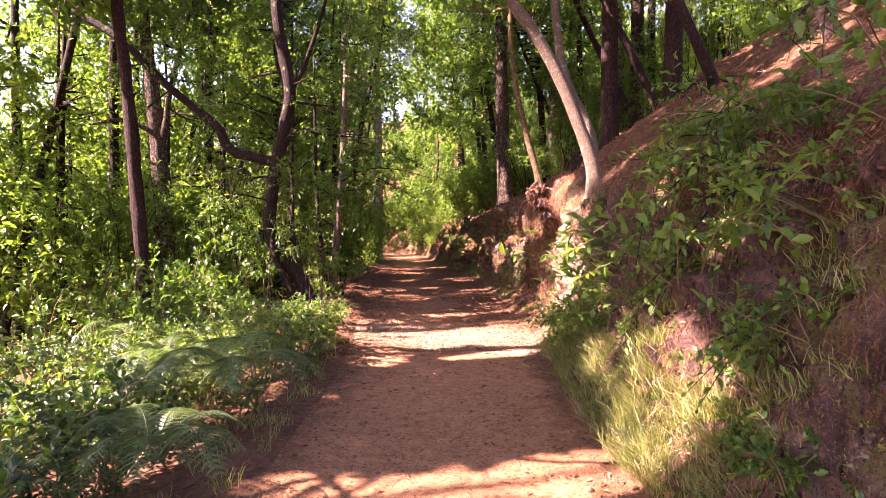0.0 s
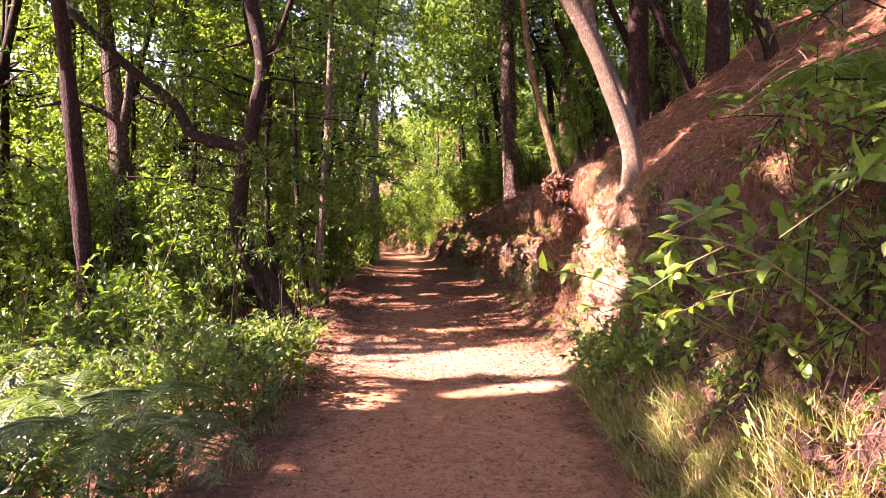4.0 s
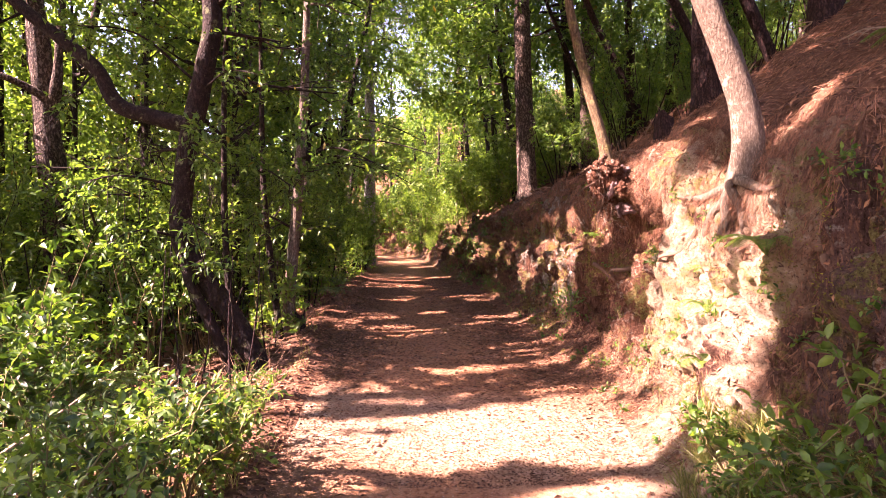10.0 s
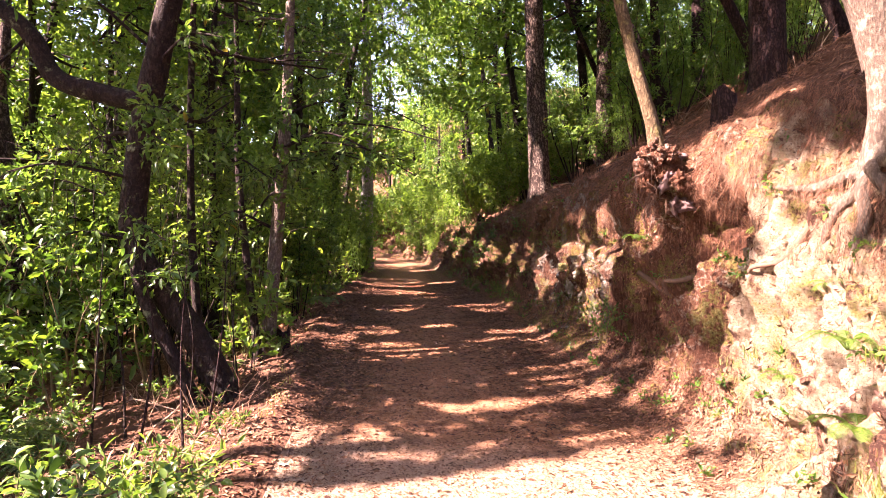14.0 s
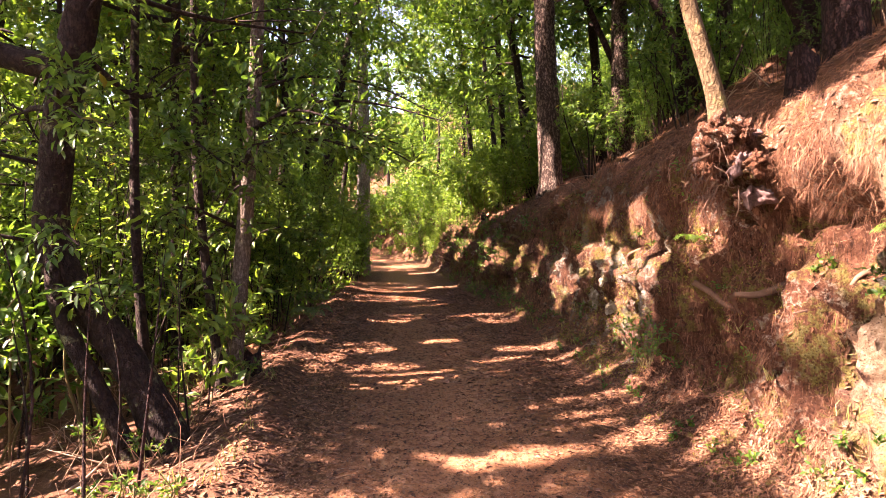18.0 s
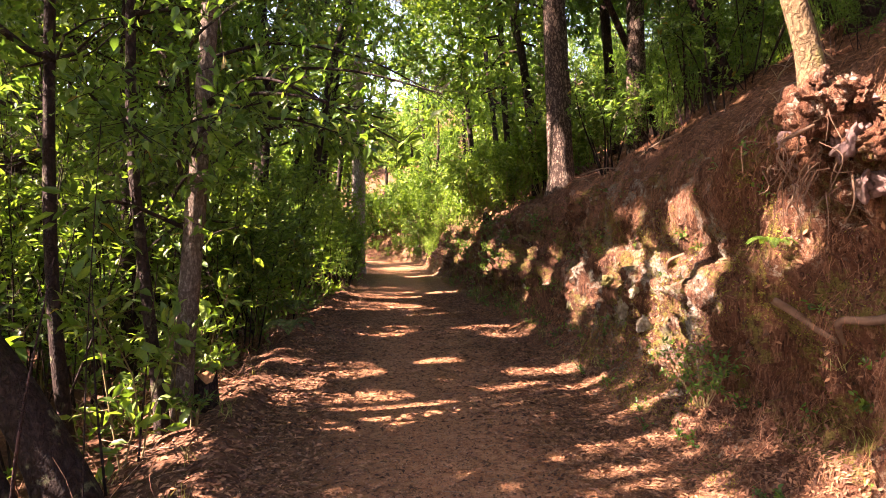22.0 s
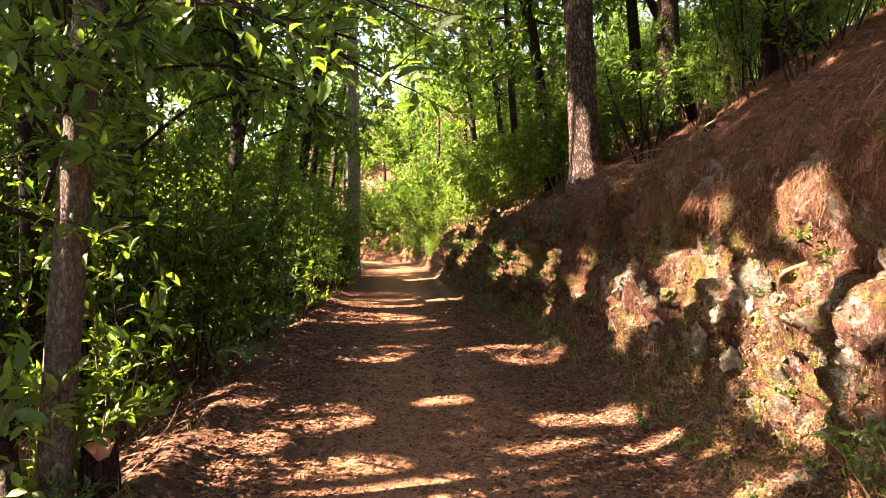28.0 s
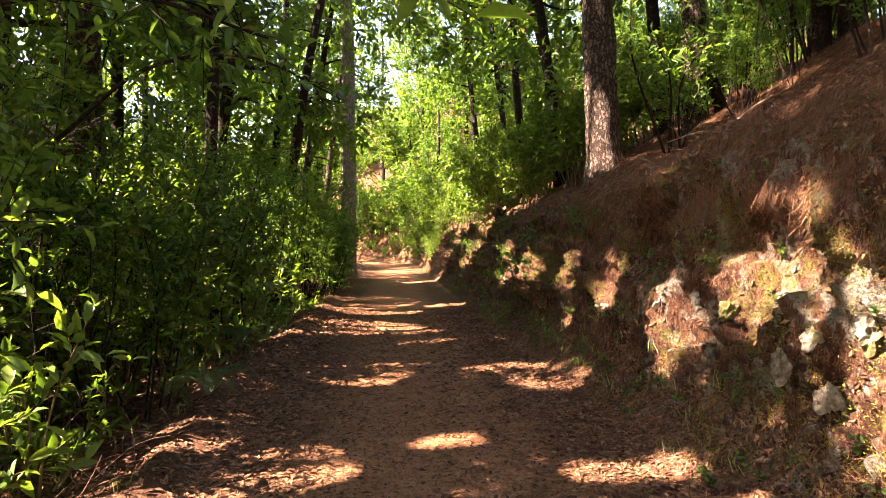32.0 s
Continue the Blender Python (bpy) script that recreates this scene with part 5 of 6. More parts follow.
spread_out(far, scatter_spots(52, 33, (-26, 18), (44, 74), 2.2, lambda x, y: (x < edge_l(y) - 2.0 or x > float(right_x(y)) + 1.2) and view_side(x, y, 2.0)), 0.8, 1.4)

spread_out(far, scatter_spots(13, 35, (-30, -11), (15, 33), 3.0), 0.9, 1.2)

# the bright thicket above the bank and the shrubs of the hill
bright = [make_shrub("yellow_green_shrub", "bright yellow-green shrub with thin upright stems", O3, h, 0.9, 8, LEAF_LIGHT, 0.16, 0.45, 7, 18, 0.40, group="bright thicket above the bank", stem_r=0.012, lo=0.2, show_twigs=False) for h in (1.8, 2.4, 2.9)]
spread_out(bright, scatter_spots(44, 41, (-1.5, 5), (23.2, 42), 0.9, lambda x, y: float(right_x(y)) + 1.0 < x < float(right_x(y)) + 4.2), 0.8, 1.2)
spread_out(bright, scatter_spots(26, 46, (-9, 1.5), (36, 56), 0.7, lambda x, y: float(right_x(y)) + 0.15 < x < float(right_x(y)) + 1.1), 0.5, 0.8)
spread_out(bright, scatter_spots(18, 45, (-16, 3), (43.5, 58), 1.0, lambda x, y: float(right_x(y)) + 0.2 < x < float(right_x(y)) + 2.2), 1.0, 1.5)
hill = [make_shrub("hillside_shrub", "thin dark green shrub on the needle-covered slope", O3, h, 1.0, 5, LEAF_LAUREL, 0.10, 0.40, 10, 28, 0.45, group="shrubs on the slope", stem_r=0.014, lo=0.3, bark=BARK_RED, show_twigs=False) for h in (2.6, 3.4, 4.2)]
spread_out(hill, scatter_spots(64, 43, (2.8, 18), (15.5, 44), 1.25, lambda x, y: x > float(right_x(y)) + 2.6 + max(0, 20 - y) * 0.45 and view_side(x, y, 1.0)), 0.8, 1.25)
spread_out(hill, [(3.6, 15.7), (4.3, 16.6), (4.0, 14.7), (4.7, 18.2), (3.9, 18.9), (4.9, 15.6), (4.3, 15.3), (4.6, 16.2), (5.2, 17.0), (4.4, 17.6), (5.4, 15.6), (5.0, 14.6), (4.0, 19.6), (3.4, 19.2), (5.6, 16.4), (5.0, 18.8)], 0.45, 0.75)
spread_out(hill, scatter_spots(14, 47, (5.6, 12), (11, 18), 1.4), 0.8, 1.25)
spread_out(hill, scatter_spots(46, 49, (3.6, 9.5), (17.0, 30), 0.85, lambda x, y: x > float(right_x(y)) + 3.3 and abs(x - 2.3) > 1.2), 0.7, 1.1)
spread_out(deep, scatter_spots(40, 51, (7.5, 22), (9, 40), 1.9, lambda x, y: x > float(right_x(y)) + 6.5 and view_side(x, y, 3.0)), 0.8, 1.3)
make_shrub("laurel_shrub", "dark green laurel shrub hanging before the pine", (2.95, 20.3, ground_z(2.95, 20.3)), 2.0, 0.9, 6, LEAF_LAUREL, 0.12, 0.42, 8, 16, 0.4, stem_r=0.02, bark=BARK_LAUREL, tilt=(-0.2, -0.3))
make_shrub("laurel_shrub", "dark green laurel shrub on the slope", (3.8, 17.5, ground_z(3.8, 17.5)), 1.7, 0.8, 5, LEAF_LAUREL, 0.11, 0.42, 8, 13, 0.4, stem_r=0.018, bark=BARK_LAUREL)


# branches that reach over the trail from the left
def overhang(name, label, pts, r0, leaf, leaf_len, twigs, per=7):
    Q = spline(pts, 16)
    top = thing(name, Q[0], label, "branch")
    wood, leafy = Heap(), Heap()
    add_tube(wood, Q - Q[0], np.linspace(r0, 0.006, 16), 6, cap=False)
    twigs = int(twigs * 1.5)
    t = np.sort(rng.uniform(0.25, 1.0, twigs))
    O = np.stack([np.interp(t, np.linspace(0, 1, 16), Q[:, k]) for k in range(3)], -1)
    D = unit(rand_dirs(twigs) * 0.8 + unit(Q[-1] - Q[0]) * 0.7 + [0, 0, -0.1])
    w2 = Heap()
    twig_leaves(leafy, O, D, rng.uniform(0.25, 0.5, twigs), per, leaf_len, 0.38, fine=True, wood=w2, wood_r=0.004, gaps=True)
    for v in w2.v:
        v -= Q[0]
    leafy.v = [v - Q[0] for v in leafy.v]
    part("bough", wood.mesh("bough", BARK_LAUREL, True), top)
    part("brushwood", w2.mesh("brushwood", BARK_LAUREL), top)["kind"] = "stuff"
    part("foliage", leafy.mesh("foliage", leaf), top)["kind"] = "stuff"


for pts, n in (([(-2.6, 14.2, 3.4), (-1.9, 14.0, 3.75), (-1.1, 13.9, 3.75), (-0.3, 13.9, 3.55)], 16), ([(-2.62, 14.2, 3.0), (-2.2, 13.7, 3.3), (-1.7, 13.4, 3.35)], 12),
               ([(-2.6, 14.2, 3.9), (-2.0, 14.8, 4.3), (-1.2, 15.2, 4.3), (-0.4, 15.5, 4.0)], 16), ([(-3.0, 14.0, 3.2), (-3.0, 13.4, 3.4), (-2.7, 12.9, 3.3)], 10),
               ([(-3.5, 16.6, 3.2), (-2.7, 16.4, 3.7), (-1.9, 16.4, 3.8), (-1.2, 16.5, 3.5)], 14), ([(-3.6, 15.4, 2.2), (-3.0, 15.0, 2.5), (-2.5, 14.9, 2.5)], 12),
               ([(-2.6, 14.2, 2.4), (-2.9, 13.6, 2.6), (-3.0, 13.2, 2.5)], 8)):
    overhang("overhanging_branch", "leafy laurel branch reaching over the trail", pts, 0.022, LEAF_LAUREL, 0.13, n)
for pts, n in (([(-2.65, 14.2, 3.1), (-2.0, 13.7, 3.45), (-1.4, 13.4, 3.4), (-0.75, 13.3, 3.2)], 15), ([(-2.65, 14.15, 2.9), (-2.4, 13.5, 3.15), (-1.9, 13.1, 3.2)], 12), ([(-2.6, 14.2, 3.5), (-2.3, 13.5, 3.8), (-1.8, 12.9, 3.85)], 12),
               ([(-3.05, 14.0, 3.3), (-2.7, 13.3, 3.2), (-2.3, 12.9, 2.95)], 12), ([(-2.65, 14.3, 3.3), (-1.9, 14.6, 3.5), (-1.3, 14.9, 3.4)], 12), ([(-3.0, 14.6, 2.6), (-2.6, 14.2, 2.9), (-2.2, 13.9, 2.8)], 10),
               ([(-3.6, 12.75, 3.2), (-3.3, 12.2, 3.3), (-2.9, 11.8, 3.1)], 9), ([(-3.7, 12.75, 2.9), (-4.3, 12.2, 3.0), (-4.8, 11.9, 2.8)], 11), ([(-3.72, 12.75, 2.4), (-3.4, 12.2, 2.4), (-3.0, 11.9, 2.2)], 9), ([(-3.6, 12.75, 4.4), (-4.2, 12.4, 4.9), (-4.9, 12.1, 4.9)], 12),
               ([(-3.34, 12.75, 5.4), (-2.7, 12.4, 5.5), (-2.1, 12.2, 5.3)], 12), ([(-5.9, 12.7, 5.3), (-6.1, 12.3, 4.9), (-6.4, 12.0, 4.4)], 12),
               ([(-3.7, 12.75, 3.4), (-3.4, 12.3, 3.6), (-3.0, 12.0, 3.5)], 14), ([(-3.7, 12.75, 2.2), (-4.1, 12.3, 2.3), (-4.4, 12.0, 2.1)], 12), ([(-3.6, 12.75, 1.8), (-3.3, 12.4, 1.9), (-3.0, 12.2, 1.7)], 9),
               ([(-3.5, 12.75, 4.2), (-3.0, 12.4, 4.4), (-2.5, 12.2, 4.3)], 13), ([(-4.9, 12.7, 4.5), (-5.0, 12.3, 4.0), (-5.2, 12.0, 3.5)], 12), ([(-5.2, 13.2, 2.4), (-5.0, 12.6, 2.8), (-4.8, 12.2, 2.7)], 13), ([(-6.4, 12.7, 5.9), (-6.8, 12.3, 5.6), (-7.2, 12.1, 5.2)], 12)):
    overhang("laurel_bough", "leafy laurel bough with glossy green leaves", pts, 0.02, LEAF_LAUREL, 0.12, n)
overhang("laurel_bough", "leafy laurel bough hanging low over the trail", [(-2.5, 14.15, 3.5), (-1.8, 13.6, 3.6), (-1.2, 13.4, 3.35), (-0.6, 13.25, 3.0)], 0.018, LEAF_LIGHT, 0.135, 12)
overhang("laurel_sprig", "bright leafy sprig on a young laurel trunk", [(-2.55, 14.15, 2.1), (-2.35, 14.1, 2.35), (-2.1, 14.05, 2.42)], 0.008, LEAF_LIGHT, 0.12, 4)
for pts, n in (([(2.25, 4.7, 2.7), (1.9, 4.5, 2.5), (1.45, 4.3, 2.05)], 14), ([(2.1, 4.6, 2.2), (1.8, 4.4, 1.9), (1.6, 4.25, 1.55)], 11), ([(2.5, 4.5, 2.9), (2.1, 4.2, 2.9), (1.75, 3.95, 2.7)], 12), ([(2.3, 3.9, 2.4), (1.95, 3.7, 2.35), (1.7, 3.5, 2.15)], 12), ([(2.4, 5.3, 2.9), (2.05, 5.2, 2.85), (1.75, 5.05, 2.6)], 10),
               ([(2.1, 3.5, 1.6), (1.85, 3.4, 1.5), (1.65, 3.3, 1.3)], 9), ([(2.7, 4.0, 3.4), (2.3, 3.6, 3.4), (1.95, 3.4, 3.1)], 12), ([(2.0, 5.4, 1.7), (1.8, 5.2, 1.5), (1.65, 5.1, 1.2)], 9), ([(2.9, 5.8, 3.5), (2.5, 5.6, 3.5), (2.2, 5.4, 3.3)], 10)):
    overhang("bank_spray", "leafy green spray growing out of the bank", pts, 0.007, LEAF_LIGHT, 0.080, n)


# ---- ferns ----
def make_fern(at, n, length, label="green fern with arching fronds", lean=(0, 0), group="ferns", green=None):
    at = np.asarray(at, float)
    top = thing("fern", at, label, "fern", group)
    for k in range(n):
        a = 2 * math.pi * (k + rng.uniform(-0.25, 0.25)) / n
        d = np.array([math.cos(a), math.sin(a), 0.0]) + [lean[0], lean[1], 0]
        L = length * rng.uniform(0.75, 1.1)
        R = spline([(0, 0, 0), d * L * 0.30 + [0, 0, L * 0.42], d * L * 0.68 + [0, 0, L * 0.48], d * L * 1.0 + [0, 0, L * 0.22]], 14)
        h = Heap()
        add_tube(h, R, np.linspace(0.006, 0.0015, 14), 3, cap=False)
        m = 20
        t = np.linspace(0.20, 0.985, m)
        O = np.stack([np.interp(t, np.linspace(0, 1, 14), R[:, q]) for q in range(3)], -1)
        T = unit(np.gradient(O, axis=0))
        side = unit(np.cross(T, [0, 0, 1.0]))
        up = np.cross(side, T)
        size = L * 0.26 * np.sin(np.pi * np.clip((t - 0.12) / 0.9, 0, 1)) ** 0.8 + 0.01
        for sgn in (-1, 1):
            D = unit(side * sgn + T * 0.45 - up * 0.12)
            w = np.linspace(0.06, 0.95, 11)
            Q = (O[:, None] + D[:, None] * (size[:, None] * w)[..., None] - up[:, None] * (size[:, None] * 0.22 * w ** 2)[..., None]).reshape(-1, 3)
            leaves(h, O, D, up, size, 0.0035, fold=0.0)
            for way in (-1, 1):
                E = unit(np.repeat(T, 11, 0) * way + np.repeat(D, 11, 0) * 0.55)
                leaflet = (L * 0.021 * (1.1 - w)[None] + 0 * size[:, None] + 0.002).ravel()
                leaves(h, Q, E, np.repeat(up, 11, 0), leaflet, np.repeat(size, 11) * 0.075, fold=0.05)
        part("frond", h.mesh("frond", green or FERN), top)
    return top


fern_a = make_fern((-1.85, 3.75, ground_z(-1.85, 3.75) + 0.38), 8, 0.62, "pale sunlit fern beside the trail", (0.25, -0.1))
fern_b = make_fern((-1.95, 5.45, ground_z(-1.95, 5.45) + 0.45), 9, 0.85, "blue-green fern with arching fronds", (0.2, -0.1))
for x, y, s in ((-2.5, 4.3, 0.9), (-2.6, 6.1, 1.0), (-3.4, 7.2, 1.0), (-4.2, 8.4, 1.0), (-3.0, 3.4, 0.8), (-5.0, 9.6, 1.1), (-3.8, 10.4, 0.9), (-2.4, 16.9, 0.5), (-2.9, 19.2, 0.6)):
    copy_thing(fern_b, pose(x, y, ground_z(x, y) + 0.3 * s, 0, 0, rng.uniform(0, 360)) @ Matrix.Scale(s, 4))
fern_s = make_fern((0, 0, 0), 7, 0.20, "small yellow-green fern clinging to the bank", (-0.35, -0.1), group="ferns of the bank", green=LEAF_LIGHT)
first = True
for y, s, k in ((9.55, 1.45, 1.0), (9.95, 1.75, 0.9), (9.2, 1.0, 1.0), (10.3, 1.1, 0.8), (8.7, 1.9, 1.3), (11.1, 2.0, 0.9), (5.3, 2.9, 2.4), (6.1, 3.2, 2.2), (4.9, 3.4, 2.5), (6.9, 3.6, 1.8), (9.4, 4.2, 1.6), (4.4, 2.5, 1.8), (12.9, 1.9, 0.8)):
    P, N = bank_at(y, s)
    m = pose(*P[0], 0, 0, rng.uniform(-40, 40)) @ Matrix.Scale(k, 4)
    if first:
        fern_s.matrix_basis = m
        first = False
    else:
        copy_thing(fern_s, m)

# ---- plants of the bank ----
vine = [make_shrub("bank_vine", "leafy green vine hanging from the earth bank", O3, 0.25, 0.55, 6, leaf, 0.068, 0.5, 7, 7, 0.22, fine=True, stem_r=0.0045, group="vines of the bank", tilt=(-0.22, -0.1), category="vine") for leaf in (LEAF_SHRUB, LEAF_LIGHT, LEAF_LIGHT)]
spots = []
for y, s in ((2.9, 1.5), (3.3, 2.2), (3.6, 1.2), (3.9, 2.7), (4.3, 2.3), (4.2, 1.6), (5.0, 2.2), (5.2, 1.4), (3.1, 2.9), (6.3, 1.0), (4.9, 3.1), (6.6, 0.6), (7.0, 0.75), (7.4, 0.5), (7.3, 1.0)):
    spots.append(tuple(bank_at(y, s)[0][0]))
spread_out(vine, spots, 0.8, 1.3, 0.0)
dark = [make_shrub("broadleaf_bush", "dark green broad-leaved bush at the foot of the bank", O3, 0.5, 0.38, 7, LEAF_SHRUB, 0.085, 0.6, 6, 8, 0.20, fine=True, group="bushes at the foot of the bank", tilt=(-0.1, -0.05)) for _ in range(2)]
spots = [tuple(bank_at(y, s)[0][0]) for y, s in ((8.25, 0.3), (8.6, 0.45), (7.9, 0.35), (8.1, 0.7), (7.2, 0.5), (6.5, 0.8), (5.7, 0.9), (2.8, 0.7), (3.3, 0.6))]
spread_out(dark, spots, 0.6, 0.9, 0.02)
make_shrub("bank_shrub", "small green shrub growing from the bank's foot", (1.68, 13.35, 1.05), 0.4, 0.28, 7, LEAF_SHRUB, 0.05, 0.45, 7, 8, 0.16, fine=True, stem_r=0.006)
make_shrub("bank_shrub", "feathery green shrub on the bank", tuple(bank_at(6.6, 1.5)[0][0]), 0.5, 0.25, 7, LEAF_PINE, 0.05, 0.2, 14, 12, 0.2, stem_r=0.006, tilt=(-0.15, 0))
moss_bush = [make_shrub("low_weed", "low yellow-green weeds at the foot of the bank", O3, 0.3, 0.3, 4, LEAF_SHRUB, 0.045, 0.42, 6, 8, 0.13, fine=False, group="weeds by the bank", category="plant", stem_r=0.004, show_twigs=False) for _ in range(2)]
spread_out(moss_bush, [tuple(bank_at(y, s)[0][0]) for y, s in zip(np.linspace(16.6, 26, 24), rng.uniform(0.05, 1.1, 24))], 0.5, 1.0, 0.02)
spread_out(moss_bush, [tuple(bank_at(y, s)[0][0]) for y, s in zip(np.linspace(20, 30, 26), rng.uniform(1.0, 2.6, 26))], 0.9, 1.5, 0.02)

# a bare bramble cane with young leaves, arching out of the bank
cane = thing("bramble_cane", (2.3, 5.7, 1.95), "arching bramble cane with young yellow-green leaves", "bramble")
Q = spline([(2.3, 5.7, 1.95), (1.93, 5.55, 1.78), (1.72, 5.5, 1.56), (1.5, 5.5, 1.42), (1.33, 5.5, 1.36)], 20)
h = Heap()
add_tube(h, Q - Q[0], np.linspace(0.008, 0.004, 20), 5, cap=False)
part("cane", h.mesh("cane", STEM, True), cane)
h = Heap()
twig_leaves(h, Q[3::2] - Q[0], rand_dirs(len(Q[3::2]), 0.6), 0.07, 4, 0.045, 0.6, fine=True, gaps=False)
part("foliage", h.mesh("foliage", LEAF_LIGHT), cane)["kind"] = "stuff"

# ---- grass ----
def blades(heap, P, N, n, length, width, lean=0.6):
    """n curved blades at each point P."""
    O = np.repeat(P, n, 0) + rng.normal(size=(len(P) * n, 3)) * [0.05, 0.05, 0.0]
    m = len(O)
    L = length * rng.uniform(0.5, 1.2, m)[:, None]
    D = unit(np.repeat(N, n, 0) * 0.3 + [0, 0, 1.0] + rng.normal(size=(m, 3)) * 0.35)
    F = unit(rng.normal(size=(m, 3)) * [1, 1, 0.1] + [-0.4, -0.1, 0])
    S = unit(np.cross(D, F)) * width
    a, b, c = O, O + D * L * 0.55 + F * L * 0.12, O + D * L * 0.8 + F * L * lean
    V = np.stack([a - S, a + S, b - S * 0.8, b + S * 0.8, c], 1)
    k = np.arange(m)[:, None] * 5
    heap.add(V.reshape(-1, 3), np.concatenate([k + [[0, 1, 3]], k + [[0, 3, 2]], k + [[2, 3, 4]]]))


h = Heap()
ty, ts = rng.uniform(4.2, 8.9, 230), rng.uniform(0.02, 0.85, 230) ** 1.2
P, N = bank_at(ty, ts)
blades(h, P, N, 40, 0.22, 0.0026)
ty, ts = rng.uniform(3.3, 5.2, 110), rng.uniform(0.05, 1.1, 110)
P, N = bank_at(ty, ts)
blades(h, P, N, 44, 0.2, 0.0026)
ty, ts = rng.uniform(2.2, 5.6, 110), rng.uniform(0.3, 2.3, 110)
P, N = bank_at(ty, ts)
blades(h, P, N, 30, 0.17, 0.0024)
ty, ts = rng.uniform(15.5, 24, 60), rng.uniform(0.1, 1.4, 60)
P, N = bank_at(ty, ts)
blades(h, P, N, 12, 0.16, 0.003)
ty, ts = rng.uniform(8.8, 13, 26), rng.uniform(0.4, 1.5, 26)
P, N = bank_at(ty, ts)
blades(h, P, N, 16, 0.16, 0.0025)
tagged(new("grass", h.mesh("grass", GRASS)), "dry green grass tufts on the bank", "grass", kind="stuff")
h = Heap()
ty, ts = rng.uniform(3.5, 9.6, 60), rng.uniform(0.1, 0.7, 60)
P, N = left_at(ty, ts)
blades(h, P, N, 16, 0.2, 0.0025)
ty, ts = rng.uniform(9.6, 30, 90), rng.uniform(0.25, 1.3, 90)
P, N = left_at(ty, ts)
blades(h, P, N, 9, 0.18, 0.003)
tagged(new("grass", h.mesh("grass", GRASS)), "thin dry grass along the trail's edge", "grass", kind="stuff")


# ---- litter ----
def litter(heap, P, N, length, width, lift=0.006, tilt=0.35, fine=False):
    n = len(P)
    D = unit(np.cross(N, rand_dirs(n)))
    up = unit(N + rng.normal(size=(n, 3)) * tilt)
    sz = rng.uniform(0.6, 1.3, n)
    leaves(heap, P + N * lift, D + N * rng.uniform(0, 0.25, n)[:, None], up, length * sz, width * sz, fold=0.22, fine=fine)


def slivers(heap, P, D, length, width):
    """Dry needles: thin three-sided strips."""
    n = len(P)
    L = (length * rng.uniform(0.6, 1.3, n))[:, None]
    S = unit(np.cross(D, rand_dirs(n))) * width
    V = np.stack([P - S, P + S, P + D * L], 1)
    heap.add(V.reshape(-1, 3), np.arange(n * 3).reshape(-1, 3))


h = Heap()
# the trail: thick along both edges beyond the bright spot, thin in the middle
y = rng.uniform(3.0, 24, 90000)
u = rng.uniform(0, 1, 90000)
edge = np.abs(u - 0.5) * 2
thick = np.clip((y - 9.5) / 5, 0.10, 1.0)
pick = rng.uniform(0, 1, len(y)) < np.where(u > 0.5, 0.10 + 0.9 * edge ** 1.3, 0.08 + 0.92 * edge ** 1.9) * thick
P, N = on_grid("trail", y[pick], u[pick] * (len(trail_u) - 1))
litter(h, P, N, 0.055, 0.022)
y, u = 9.0 + 15 * rng.uniform(0, 1, 70000) ** 1.3, rng.uniform(0, 1, 70000)
u = u[rng.uniform(0, 1, 70000) < np.clip((y - 8.5) / 5, 0.1, 1)]
P, N = on_grid("trail", y[:len(u)], u * (len(trail_u) - 1))
litter(h, P, N, 0.024, 0.011, lift=0.003)
y, d = rng.uniform(8.5, 24, 9000), rng.uniform(0, 1.4, 9000) ** 1.2
P, N = left_at(y, d)
litter(h, P, N, 0.065, 0.027)
y, d = rng.uniform(10.2, 21, 24000), rng.uniform(0, 0.8, 24000)
P, N = bank_at(y, d)
litter(h, P, N, 0.038, 0.016)
y, d = 3 + 21 * rng.uniform(0, 1, 26000) ** 1.2, rng.uniform(2.3, 7.0, 26000)
P, N = bank_at(y, d)
litter(h, P, N, 0.055, 0.022)
y, d = rng.uniform(4, 19, 9000), rng.uniform(0.2, 2.8, 9000)
P, N = bank_at(y, d)
litter(h, P, N, 0.05, 0.02, tilt=0.6)
tagged(new("leaf_litter", h.mesh("leaf_litter", DEAD)), "fallen brown leaves along the trail", "leaf litter", kind="stuff")
h = Heap()
y, s = rng.uniform(2.2, 20, 84000), rng.uniform(0.4, 3.4, 84000)
lump = fbm(np.stack([y * 1.6, s * 1.2, y * 0], -1), 3, 101)
k = (lump + 0.12 * (s > 1.9) > 0.10) & ~((y > 8.5) & (y < 11.2) & (s < 1.95) & (rng.uniform(0, 1, len(y)) < 0.88)) & ~((y > 13.9) & (y < 17.0) & (s < 1.6) & (rng.uniform(0, 1, len(y)) < 0.85))
P, N = bank_at(y[k], s[k])
slivers(h, P + N * rng.uniform(0.0, 0.03, len(P))[:, None], unit(np.array([-0.25, -0.1, -1.0]) + N * 0.15 + rng.normal(size=(len(P), 3)) * 0.5), 0.13, 0.0020)
y, s = rng.uniform(3, 24, 70000), rng.uniform(2.6, 7.5, 70000)
P, N = bank_at(y, s)
slivers(h, P + N * 0.008, unit(np.cross(N, rand_dirs(len(P))) + N * 0.12), 0.15, 0.0022)
y, u = rng.uniform(3, 20, 9000), rng.uniform(0, 1, 9000)
P, N = on_grid("trail", y, u * (len(trail_u) - 1))
slivers(h, P + N * 0.004, unit(np.cross(N, rand_dirs(len(P))) + N * 0.05), 0.09, 0.0020)
